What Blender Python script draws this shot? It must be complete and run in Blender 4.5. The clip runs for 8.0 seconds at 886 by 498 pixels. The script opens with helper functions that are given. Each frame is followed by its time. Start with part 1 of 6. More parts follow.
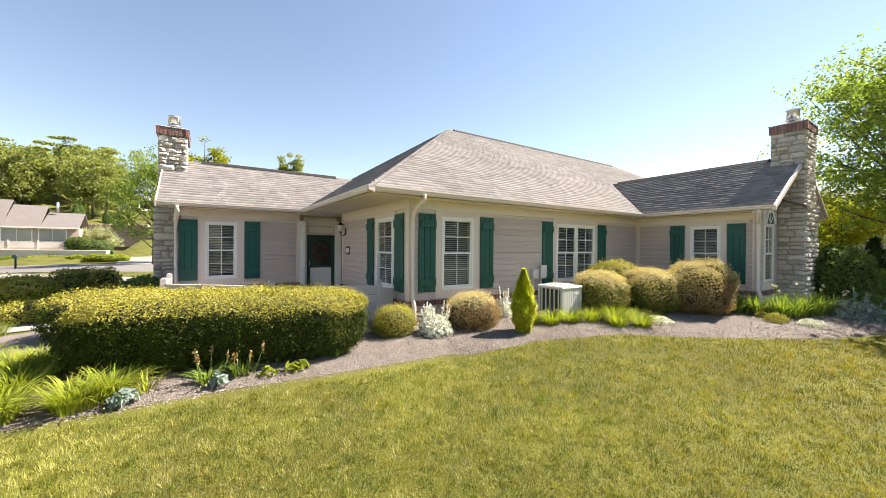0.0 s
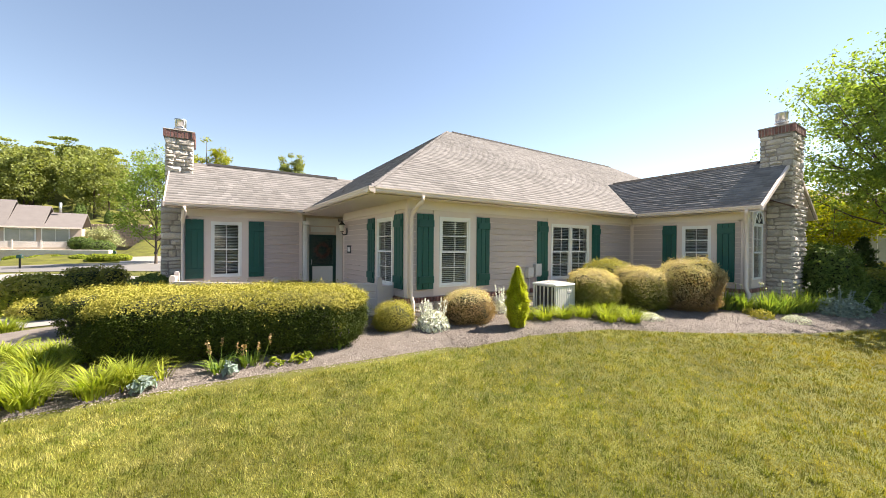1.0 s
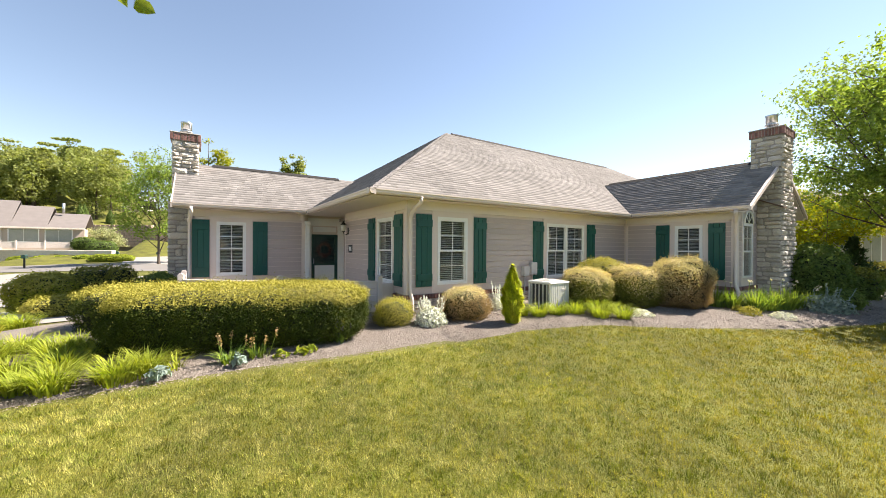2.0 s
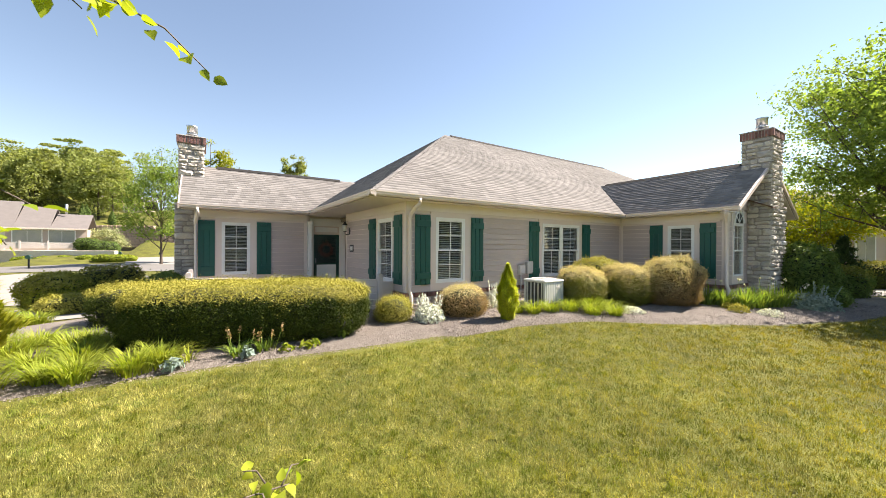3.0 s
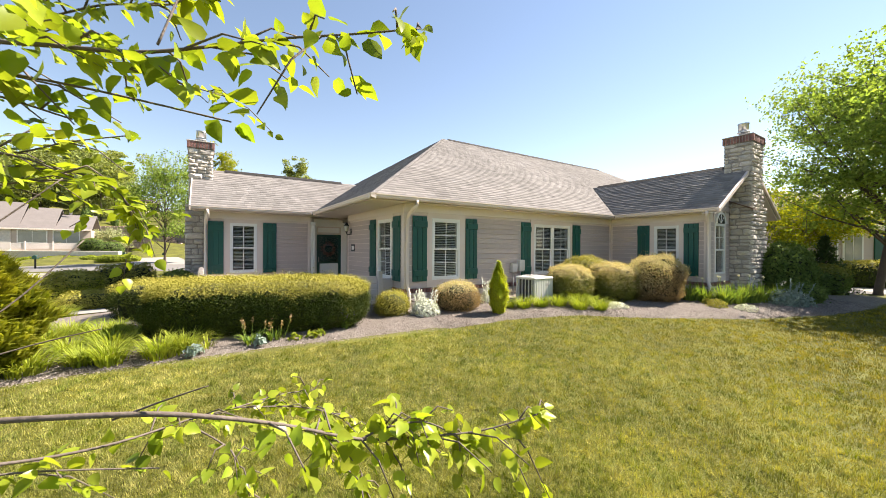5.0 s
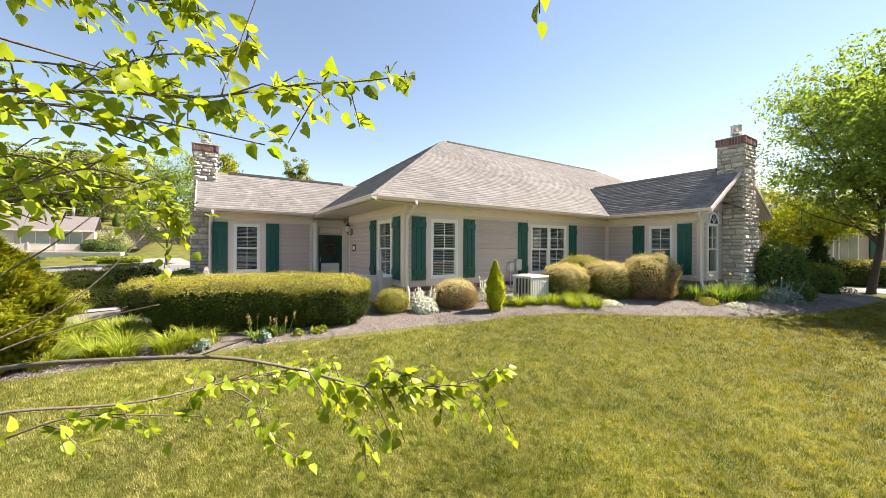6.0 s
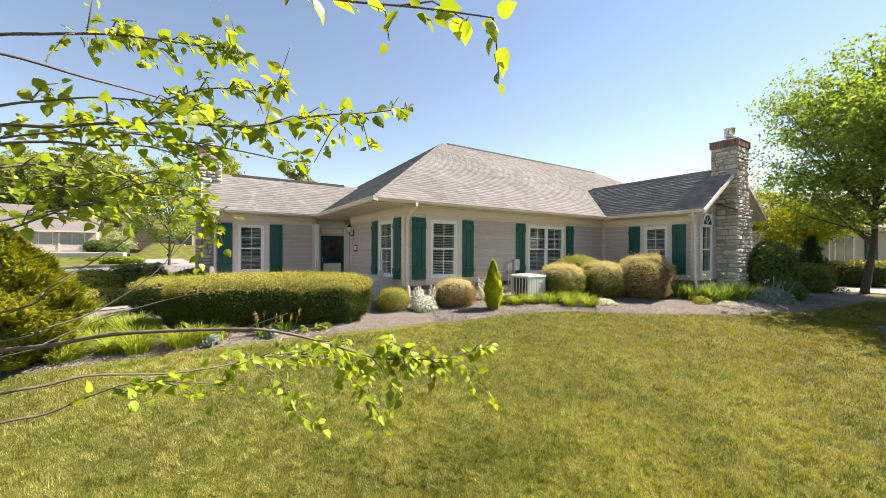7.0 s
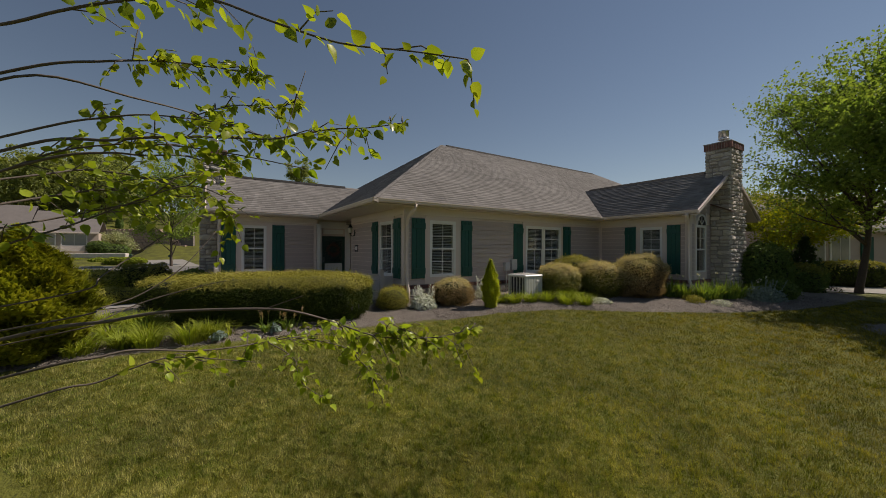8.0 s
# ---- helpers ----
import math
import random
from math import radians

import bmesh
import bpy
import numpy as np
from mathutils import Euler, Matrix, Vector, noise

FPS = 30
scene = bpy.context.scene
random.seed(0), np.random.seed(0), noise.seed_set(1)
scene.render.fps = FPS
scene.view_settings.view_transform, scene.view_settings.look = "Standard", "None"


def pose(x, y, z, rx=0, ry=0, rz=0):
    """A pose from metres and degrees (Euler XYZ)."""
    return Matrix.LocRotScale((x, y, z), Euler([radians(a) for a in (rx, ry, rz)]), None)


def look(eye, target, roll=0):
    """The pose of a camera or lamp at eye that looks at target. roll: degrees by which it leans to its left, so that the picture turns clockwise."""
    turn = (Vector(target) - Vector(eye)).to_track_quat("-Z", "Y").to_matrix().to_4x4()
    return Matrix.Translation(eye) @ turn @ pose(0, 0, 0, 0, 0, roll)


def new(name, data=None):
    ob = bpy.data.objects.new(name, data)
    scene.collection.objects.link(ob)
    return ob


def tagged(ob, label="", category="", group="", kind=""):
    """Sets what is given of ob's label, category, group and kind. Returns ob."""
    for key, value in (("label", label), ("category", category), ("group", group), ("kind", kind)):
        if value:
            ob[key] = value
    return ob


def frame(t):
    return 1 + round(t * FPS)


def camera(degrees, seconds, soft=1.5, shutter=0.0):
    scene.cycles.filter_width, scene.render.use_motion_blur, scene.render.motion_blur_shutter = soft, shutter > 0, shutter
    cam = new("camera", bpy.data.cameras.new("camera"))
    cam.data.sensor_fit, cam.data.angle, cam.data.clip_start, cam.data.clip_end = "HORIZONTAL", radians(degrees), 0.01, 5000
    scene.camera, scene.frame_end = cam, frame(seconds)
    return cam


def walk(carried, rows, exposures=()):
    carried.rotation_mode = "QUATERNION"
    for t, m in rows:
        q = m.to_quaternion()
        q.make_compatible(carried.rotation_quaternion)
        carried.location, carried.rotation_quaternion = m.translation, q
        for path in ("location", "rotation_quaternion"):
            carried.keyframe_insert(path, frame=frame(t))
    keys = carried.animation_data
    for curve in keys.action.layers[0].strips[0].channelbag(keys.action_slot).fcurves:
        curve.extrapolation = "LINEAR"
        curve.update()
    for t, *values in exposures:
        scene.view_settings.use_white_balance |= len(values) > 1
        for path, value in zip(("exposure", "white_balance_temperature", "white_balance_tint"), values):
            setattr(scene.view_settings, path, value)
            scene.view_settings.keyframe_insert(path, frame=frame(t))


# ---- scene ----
cam = camera(101.8, 8.0, soft=0.75, shutter=0.3)
METRES, EYE, TILT, LEAN, TURN = 2.033, 1.95, 0.0, 0.0, -32.6
PATH = [
    (0, (-0.282, -0.25, 1.998), (0.822, 1.417, 1.987), 0.4),
    (0.5, (-0.34, -0.391, 1.991), (0.762, 1.278, 1.981), 0.3),
    (1, (-0.395, -0.53, 1.975), (0.707, 1.139, 1.964), 0.4),
    (1.5, (-0.45, -0.662, 1.958), (0.651, 1.008, 1.948), 0.4),
    (3, (-0.613, -1.068, 1.929), (0.483, 0.605, 1.921), 0.3),
    (3.5, (-0.668, -1.197, 1.921), (0.429, 0.475, 1.912), 0.3),
    (4, (-0.717, -1.332, 1.905), (0.378, 0.342, 1.897), 0.3),
    (4.5, (-0.773, -1.46, 1.897), (0.322, 0.214, 1.891), 0.3),
    (6, (-0.913, -1.832, 1.867), (0.178, -0.155, 1.866), 0.2),
    (6.5, (-0.971, -1.933, 1.847), (0.121, -0.257, 1.85), 0.2),
    (7, (-1.027, -2.059, 1.853), (0.061, -0.381, 1.856), 0.2),
    (7.5, (-1.088, -2.162, 1.847), (0.001, -0.484, 1.852), 0.2),
    (8, (-1.114, -2.266, 1.822), (-0.028, -0.587, 1.831), 0.2),
]
walk(cam, [(t, look(eye, target, roll)) for t, eye, target, roll in PATH],
     [(t, 1.88 - fade, 7250, 14) for t, fade in ((0.0, 0.0), (6.6, 0.0), (7.0, 0.13), (7.2, 0.32), (7.5, 0.85), (7.75, 1.38), (8.0, 1.92))])

# ---------------------------------------------------------------- world and sun
SUN_DIR = Vector((0.982, -0.19, 0.0)).normalized()
SUN_EL = 49.0
sun_vec = Vector((SUN_DIR.x * math.cos(radians(SUN_EL)), SUN_DIR.y * math.cos(radians(SUN_EL)), math.sin(radians(SUN_EL))))
world = bpy.data.worlds.new("sky")
scene.world = world
world.use_nodes = True
wn = world.node_tree.nodes
sky = wn.new("ShaderNodeTexSky")
sky.sky_type = "NISHITA"
sky.sun_disc = False
sky.sun_elevation = radians(SUN_EL)
sky.sun_rotation = math.atan2(SUN_DIR.x, SUN_DIR.y)
sky.air_density, sky.dust_density, sky.ozone_density = 1.0, 0.0, 0.1
wn["Background"].inputs["Strength"].default_value = 0.064
world.node_tree.links.new(sky.outputs["Color"], wn["Background"].inputs["Color"])
sun_data = bpy.data.lights.new("sun", "SUN")
sun_data.energy, sun_data.angle, sun_data.color = 5.0, radians(0.53), (1.0, 0.95, 0.88)
sun = new("sun", sun_data)
sun.matrix_world = look(sun_vec * 60, (0, 0, 0))

# ---------------------------------------------------------------- materials
def mat(name, base, second=None, rough=0.75, scale=8.0, fine=60.0, bump=0.15, island=0.0, objrand=0.0, metal=0.0,
        translucent=0.0, spec=0.4, stretch=(1, 1, 1), mix=0.6, bump_dist=0.01, patch=0.0, patch_scale=0.6, band=(0.35, 0.65), drift=None):
    """A surface with colour variation at two scales, fine relief and variation from piece to piece."""
    m = bpy.data.materials.new(name)
    m.use_nodes = True
    nt = m.node_tree
    b = nt.nodes["Principled BSDF"]
    N, L = nt.nodes.new, nt.links.new
    second = second or tuple(c * 0.7 for c in base)
    tc = N("ShaderNodeTexCoord")
    mp = N("ShaderNodeMapping")
    mp.inputs["Scale"].default_value = stretch
    geo = N("ShaderNodeNewGeometry")
    L(geo.outputs["Position"], mp.inputs["Vector"])
    n1 = N("ShaderNodeTexNoise")
    n1.inputs["Scale"].default_value, n1.inputs["Detail"].default_value = scale, 4
    n2 = N("ShaderNodeTexNoise")
    n2.inputs["Scale"].default_value, n2.inputs["Detail"].default_value = fine, 3
    L(mp.outputs[0], n1.inputs["Vector"]), L(mp.outputs[0], n2.inputs["Vector"])
    add = N("ShaderNodeMath")
    add.operation = "MULTIPLY_ADD"
    add.inputs[1].default_value, add.inputs[2].default_value = 0.5, 0.0
    L(n1.outputs["Fac"], add.inputs[0])
    add2 = N("ShaderNodeMath")
    add2.operation = "MULTIPLY_ADD"
    add2.inputs[1].default_value = 0.5
    L(n2.outputs["Fac"], add2.inputs[0]), L(add.outputs[0], add2.inputs[2])
    ramp = N("ShaderNodeMapRange")
    ramp.inputs["From Min"].default_value, ramp.inputs["From Max"].default_value = band
    ramp.inputs["To Max"].default_value = mix
    L(add2.outputs[0], ramp.inputs["Value"])
    mx = N("ShaderNodeMix")
    mx.data_type = "RGBA"
    mx.inputs["A"].default_value, mx.inputs["B"].default_value = (*base, 1), (*second, 1)
    L(ramp.outputs[0], mx.inputs["Factor"])
    colour = mx.outputs["Result"]
    if patch:
        n3 = N("ShaderNodeTexNoise")
        n3.inputs["Scale"].default_value, n3.inputs["Detail"].default_value = patch_scale, 3
        L(geo.outputs["Position"], n3.inputs["Vector"])
        r3 = N("ShaderNodeMapRange")
        r3.inputs["From Min"].default_value, r3.inputs["From Max"].default_value = 0.35, 0.65
        r3.inputs["To Min"].default_value, r3.inputs["To Max"].default_value = 1 - patch, 1 + patch
        L(n3.outputs["Fac"], r3.inputs["Value"])
        h3 = N("ShaderNodeHueSaturation")
        L(r3.outputs[0], h3.inputs["Value"]), L(colour, h3.inputs["Color"])
        colour = h3.outputs[0]
    if drift:
        # the colour drifts across the plan: a direction, where it begins and ends, and the tone it reaches
        way, lo, hi, tone = drift
        dot = N("ShaderNodeVectorMath")
        dot.operation = "DOT_PRODUCT"
        dot.inputs[1].default_value = way
        L(geo.outputs["Position"], dot.inputs[0])
        rd = N("ShaderNodeMapRange")
        rd.inputs["From Min"].default_value, rd.inputs["From Max"].default_value = lo, hi
        L(dot.outputs["Value"], rd.inputs["Value"])
        md = N("ShaderNodeMix")
        md.data_type, md.blend_type = "RGBA", "MULTIPLY"
        md.inputs["B"].default_value = (*tone, 1)
        L(rd.outputs[0], md.inputs["Factor"]), L(colour, md.inputs["A"])
        colour = md.outputs["Result"]
    for amount, kind in ((island, "island"), (objrand, "object")):
        if amount:
            if kind == "island":
                rnd = geo.outputs["Random Per Island"]
            else:
                rnd = N("ShaderNodeObjectInfo").outputs["Random"]
            r = N("ShaderNodeMapRange")
            r.inputs["To Min"].default_value, r.inputs["To Max"].default_value = 1 - amount, 1 + amount
            L(rnd, r.inputs["Value"])
            hs = N("ShaderNodeHueSaturation")
            L(r.outputs[0], hs.inputs["Value"]), L(colour, hs.inputs["Color"])
            colour = hs.outputs[0]
    L(colour, b.inputs["Base Color"])
    b.inputs["Roughness"].default_value, b.inputs["Metallic"].default_value = rough, metal
    b.inputs["Specular IOR Level"].default_value = spec
    if bump:
        bp = N("ShaderNodeBump")
        bp.inputs["Strength"].default_value, bp.inputs["Distance"].default_value = bump, bump_dist
        L(n2.outputs["Fac"], bp.inputs["Height"]), L(bp.outputs[0], b.inputs["Normal"])
    if translucent:
        t = N("ShaderNodeBsdfTranslucent")
        warm = N("ShaderNodeMix")
        warm.data_type, warm.blend_type = "RGBA", "MULTIPLY"
        warm.inputs["Factor"].default_value, warm.inputs["B"].default_value = 1.0, (1.0, 1.0, 0.45, 1)
        L(colour, warm.inputs["A"]), L(warm.outputs["Result"], t.inputs["Color"])
        ms = N("ShaderNodeMixShader")
        ms.inputs[0].default_value = translucent
        L(b.outputs[0], ms.inputs[1]), L(t.outputs[0], ms.inputs[2])
        L(ms.outputs[0], nt.nodes["Material Output"].inputs["Surface"])
    return m


def glass_mat(name, tint=(0.9, 0.93, 0.93), gloss=0.12):
    m = bpy.data.materials.new(name)
    m.use_nodes = True
    nt = m.node_tree
    N, L = nt.nodes.new, nt.links.new
    tr, gl, fr, ms = N("ShaderNodeBsdfTransparent"), N("ShaderNodeBsdfGlossy"), N("ShaderNodeLayerWeight"), N("ShaderNodeMixShader")
    tr.inputs[0].default_value = (*tint, 1)
    gl.inputs["Roughness"].default_value = 0.02
    fr.inputs[0].default_value = 0.5
    pw = N("ShaderNodeMath")
    pw.operation = "POWER"
    pw.inputs[1].default_value = 5.0
    L(fr.outputs["Facing"], pw.inputs[0])
    ma = N("ShaderNodeMath")
    ma.operation = "MULTIPLY_ADD"
    ma.inputs[1].default_value, ma.inputs[2].default_value = 0.9, gloss * 0.3
    nz = N("ShaderNodeTexNoise")
    nz.inputs["Scale"].default_value = 2.5
    bp = N("ShaderNodeBump")
    bp.inputs["Strength"].default_value, bp.inputs["Distance"].default_value = 0.06, 0.01
    L(nz.outputs["Fac"], bp.inputs["Height"]), L(bp.outputs[0], gl.inputs["Normal"])
    L(pw.outputs[0], ma.inputs[0]), L(ma.outputs[0], ms.inputs[0]), L(tr.outputs[0], ms.inputs[1]), L(gl.outputs[0], ms.inputs[2])
    L(ms.outputs[0], nt.nodes["Material Output"].inputs["Surface"])
    return m


M = {}
M["siding"] = mat("siding_paint", (0.50, 0.415, 0.38), (0.45, 0.37, 0.34), 0.6, 1.2, 90, 0.08, objrand=0.05, stretch=(0.3, 0.3, 3))
M["trim"] = mat("trim_paint", (0.70, 0.60, 0.54), (0.65, 0.555, 0.50), 0.55, 1.5, 70, 0.05)
M["soffit"] = mat("soffit_paint", (0.72, 0.645, 0.59), (0.67, 0.60, 0.545), 0.6, 1.5, 70, 0.05)
M["white"] = mat("white_vinyl", (0.80, 0.79, 0.76), (0.74, 0.73, 0.70), 0.4, 3, 80, 0.03)
M["green"] = mat("shutter_green", (0.006, 0.085, 0.066), (0.005, 0.065, 0.052), 0.45, 2, 90, 0.1, objrand=0.12, stretch=(1, 1, 0.2))
M["darkgreen"] = mat("door_green", (0.015, 0.06, 0.048), None, 0.35, 2, 90, 0.05)
M["shingle"] = mat("shingle", (0.215, 0.204, 0.197), (0.125, 0.118, 0.114), 0.95, 2.2, 160, 0.18, island=0.17, spec=0.15, bump_dist=0.003, patch=0.08, patch_scale=0.35)
M["shingle_piece"] = mat("shingle_piece", (0.215, 0.204, 0.197), (0.125, 0.118, 0.114), 0.95, 2.2, 160, 0.18, objrand=0.17, spec=0.15, bump_dist=0.003, patch=0.08, patch_scale=0.35)
M["ridgevent"] = mat("ridge_vent", (0.014, 0.013, 0.013), None, 0.9, 5, 100, 0.3)
M["stone"] = mat("lime_stone", (0.58, 0.53, 0.47), (0.33, 0.295, 0.265), 0.9, 5, 45, 0.9, objrand=0.28, bump_dist=0.02)
M["mortar"] = mat("mortar", (0.36, 0.325, 0.30), (0.27, 0.245, 0.225), 0.95, 6, 90, 0.5)
M["brick"] = mat("brick_red", (0.28, 0.13, 0.11), (0.13, 0.075, 0.07), 0.85, 14, 120, 0.4, objrand=0.5, mix=1.0)
M["metal"] = mat("galvanized", (0.62, 0.64, 0.66), (0.5, 0.52, 0.54), 0.35, 6, 60, 0.05, metal=0.9)
M["black"] = mat("black_metal", (0.012, 0.012, 0.013), None, 0.45, 8, 80, 0.1)
M["blind"] = mat("blind", (0.66, 0.64, 0.60), None, 0.6, 3, 40, 0.0)
M["room"] = mat("room_paint", (0.22, 0.20, 0.18), None, 0.9, 2, 30, 0.0)
M["glass"] = glass_mat("window_glass")
M["lampglass"] = mat("frosted_glass", (0.75, 0.72, 0.62), None, 0.3, 4, 40, 0.0)
M["acbody"] = mat("ac_enamel", (0.62, 0.62, 0.585), (0.56, 0.56, 0.53), 0.4, 3, 60, 0.04)
M["acdark"] = mat("ac_coil", (0.05, 0.052, 0.05), None, 0.6, 20, 150, 0.3)
M["grey"] = mat("grey_enamel", (0.50, 0.49, 0.47), None, 0.5, 5, 80, 0.05)
M["lawn"] = mat("lawn_soil", (0.072, 0.08, 0.006), (0.112, 0.105, 0.014), 0.95, 2.2, 45, 0.9, bump_dist=0.03, patch=0.25, patch_scale=0.8)
M["grass"] = mat("grass_blade", (0.112, 0.146, 0.010), (0.355, 0.33, 0.10), 0.6, 4.5, 20, 0.0, island=0.5, translucent=0.4, mix=1.0, patch=0.2, patch_scale=0.7, band=(0.41, 0.60), drift=((0.834, -0.552, 0.0), 0.5, 7.0, (0.80, 0.68, 0.16)))
M["mulch"] = mat("mulch_soil", (0.21, 0.185, 0.165), (0.10, 0.078, 0.063), 0.95, 6, 55, 1.0, bump_dist=0.04)
M["chip"] = mat("mulch_chip", (0.30, 0.272, 0.25), (0.12, 0.09, 0.072), 0.9, 1.2, 60, 0.2, island=0.55, mix=0.9)
M["asphalt"] = mat("asphalt", (0.15, 0.142, 0.135), (0.11, 0.105, 0.10), 0.9, 0.6, 60, 0.3)
M["concrete"] = mat("concrete", (0.235, 0.222, 0.205), (0.19, 0.178, 0.165), 0.9, 0.8, 50, 0.3)
M["bark"] = mat("bark", (0.10, 0.075, 0.058), (0.05, 0.038, 0.03), 0.9, 20, 90, 0.8, stretch=(1, 1, 0.3))
M["twig"] = mat("twig_bark", (0.13, 0.105, 0.09), (0.075, 0.058, 0.05), 0.8, 30, 120, 0.3)


def leaf_mat(name, base, second, tr=0.4, var=0.35, rough=0.7, mix=0.9, scale=3.0):
    return mat(name, base, second, rough, scale, 12, 0.0, island=var, translucent=tr, mix=mix, spec=0.2)


# hedge side leaves, darkened to hold the shade of the hedge's face
M["hedge"] = leaf_mat("hedge_leaf_shaded", (0.032, 0.055, 0.006), (0.065, 0.082, 0.009), 0.12)
# near-black fill colour: the shade deep between the leaves, painted on solid cores
M["inner_shade"] = mat("inner_shade_fill", (0.022, 0.03, 0.008), (0.012, 0.016, 0.005), 0.9, 12, 60, 0.6)
M["dogwood"] = leaf_mat("dogwood_bract", (0.50, 0.50, 0.32), (0.20, 0.25, 0.08), 0.3)
M["cone"] = leaf_mat("cone_spray", (0.60, 0.66, 0.09), (0.70, 0.72, 0.16), 0.6)
M["conifer"] = leaf_mat("golden_conifer_spray", (0.24, 0.28, 0.03), (0.42, 0.40, 0.055), 0.5)
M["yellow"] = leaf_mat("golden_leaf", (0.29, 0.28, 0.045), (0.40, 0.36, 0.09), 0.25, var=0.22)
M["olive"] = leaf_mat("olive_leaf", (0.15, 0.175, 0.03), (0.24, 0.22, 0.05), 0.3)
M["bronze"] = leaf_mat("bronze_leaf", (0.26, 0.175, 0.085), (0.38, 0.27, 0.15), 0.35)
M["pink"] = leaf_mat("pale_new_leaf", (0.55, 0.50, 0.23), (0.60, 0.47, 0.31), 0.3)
M["silver"] = leaf_mat("silver_leaf", (0.70, 0.71, 0.66), (0.60, 0.63, 0.58), 0.2)
M["bluegrey"] = leaf_mat("blue_grey_leaf", (0.25, 0.32, 0.29), (0.19, 0.26, 0.24), 0.25)
M["lily"] = leaf_mat("lily_blade", (0.21, 0.29, 0.03), (0.35, 0.37, 0.06), 0.45)
M["iris"] = leaf_mat("iris_blade", (0.13, 0.23, 0.05), (0.26, 0.31, 0.05), 0.4)
M["dark"] = leaf_mat("dark_leaf", (0.10, 0.165, 0.045), (0.15, 0.205, 0.055), 0.4)
M["spruce"] = leaf_mat("spruce_needle", (0.055, 0.10, 0.04), (0.08, 0.12, 0.045), 0.25)
M["maple"] = leaf_mat("tree_leaf", (0.15, 0.245, 0.055), (0.29, 0.365, 0.085), 0.55)
M["golden_tree"] = leaf_mat("golden_tree_leaf", (0.30, 0.30, 0.02), (0.24, 0.28, 0.025), 0.5)
M["birch"] = leaf_mat("young_leaf", (0.22, 0.32, 0.03), (0.38, 0.41, 0.05), 0.55, rough=0.28)
M["forest"] = leaf_mat("forest_leaf", (0.21, 0.26, 0.085), (0.31, 0.33, 0.12), 0.5, scale=0.15)
M["purple"] = leaf_mat("purple_petal", (0.12, 0.08, 0.30), (0.2, 0.14, 0.4), 0.3)
M["red"] = leaf_mat("red_petal", (0.55, 0.03, 0.05), (0.4, 0.02, 0.04), 0.3)
M["flower"] = leaf_mat("white_petal", (0.75, 0.72, 0.66), (0.65, 0.6, 0.5), 0.3)
M["paleyellow"] = mat("pale_yellow_siding", (0.62, 0.55, 0.36), None, 0.7, 1, 40, 0.05)
M["block"] = mat("wall_block", (0.42, 0.30, 0.24), (0.34, 0.24, 0.19), 0.95, 3, 30, 0.6, island=0.15)
M["fencepaint"] = mat("fence_paint", (0.56, 0.50, 0.475), (0.50, 0.45, 0.425), 0.55, 2, 60, 0.05)

# ---------------------------------------------------------------- mesh helpers
def quick(name, co, polys, material):
    """A mesh from arrays: corners (N, 3) and faces (M, k), all with k corners."""
    me = bpy.data.meshes.new(name)
    co, polys = np.asarray(co, np.float32), np.asarray(polys, np.int32)
    k = polys.shape[1]
    me.vertices.add(len(co))
    me.vertices.foreach_set("co", co.ravel())
    me.loops.add(polys.size)
    me.loops.foreach_set("vertex_index", polys.ravel())
    me.polygons.add(len(polys))
    me.polygons.foreach_set("loop_start", np.arange(0, polys.size, k, dtype=np.int32))
    me.update(calc_edges=True)
    me.materials.append(material)
    return me


def as_mesh(name, bm, material):
    me = bpy.data.meshes.new(name)
    bm.to_mesh(me)
    bm.free()
    for m in material if isinstance(material, (list, tuple)) else (material,):
        me.materials.append(m)
    return me


def part(name, data, material=None, parent=None, label="", at=None):
    """Links a bmesh or a mesh as one object under a thing or a part."""
    if isinstance(data, bmesh.types.BMesh):
        data = as_mesh(name, data, material)
    ob = new(name, data)
    if parent is not None:
        ob.parent = parent
    if at is not None:
        ob.matrix_basis = at
    return tagged(ob, label) if label else ob


def empty(name, x, y, z, label, category, group="", kind=""):
    ob = new(name)
    ob.location = (x, y, z)
    ob.empty_display_size = 0.2
    return tagged(ob, label, category, group, kind)


def thing(name, data, material, label, category, group="", kind=""):
    return tagged(part(name, data, material), label, category, group, kind)


def add_box(bm, x0, x1, y0, y1, z0, z1, bevel=0.0):
    r = bmesh.ops.create_cube(bm, size=1.0)
    vs = r["verts"]
    for v in vs:
        v.co = (x0 + (v.co.x + 0.5) * (x1 - x0), y0 + (v.co.y + 0.5) * (y1 - y0), z0 + (v.co.z + 0.5) * (z1 - z0))
    if bevel:
        es = list({e for v in vs for e in v.link_edges})
        bmesh.ops.bevel(bm, geom=es, offset=bevel, segments=1, affect="EDGES")
    return bm


def box(x0, x1, y0, y1, z0, z1, bevel=0.0):
    return add_box(bmesh.new(), x0, x1, y0, y1, z0, z1, bevel)


def add_prism(bm, poly, a, b, axis):
    """Extrudes a closed outline from a to b along an axis; outline corners give the two other axes in order."""
    def put(u, v, w):
        return {"x": (w, u, v), "y": (u, w, v), "z": (u, v, w)}[axis]
    lo = [bm.verts.new(put(u, v, a)) for u, v in poly]
    hi = [bm.verts.new(put(u, v, b)) for u, v in poly]
    n = len(poly)
    bm.faces.new(lo)
    bm.faces.new(hi[::-1])
    for i in range(n):
        bm.faces.new((lo[i], hi[i], hi[(i + 1) % n], lo[(i + 1) % n]))
    bmesh.ops.recalc_face_normals(bm, faces=bm.faces)
    return bm


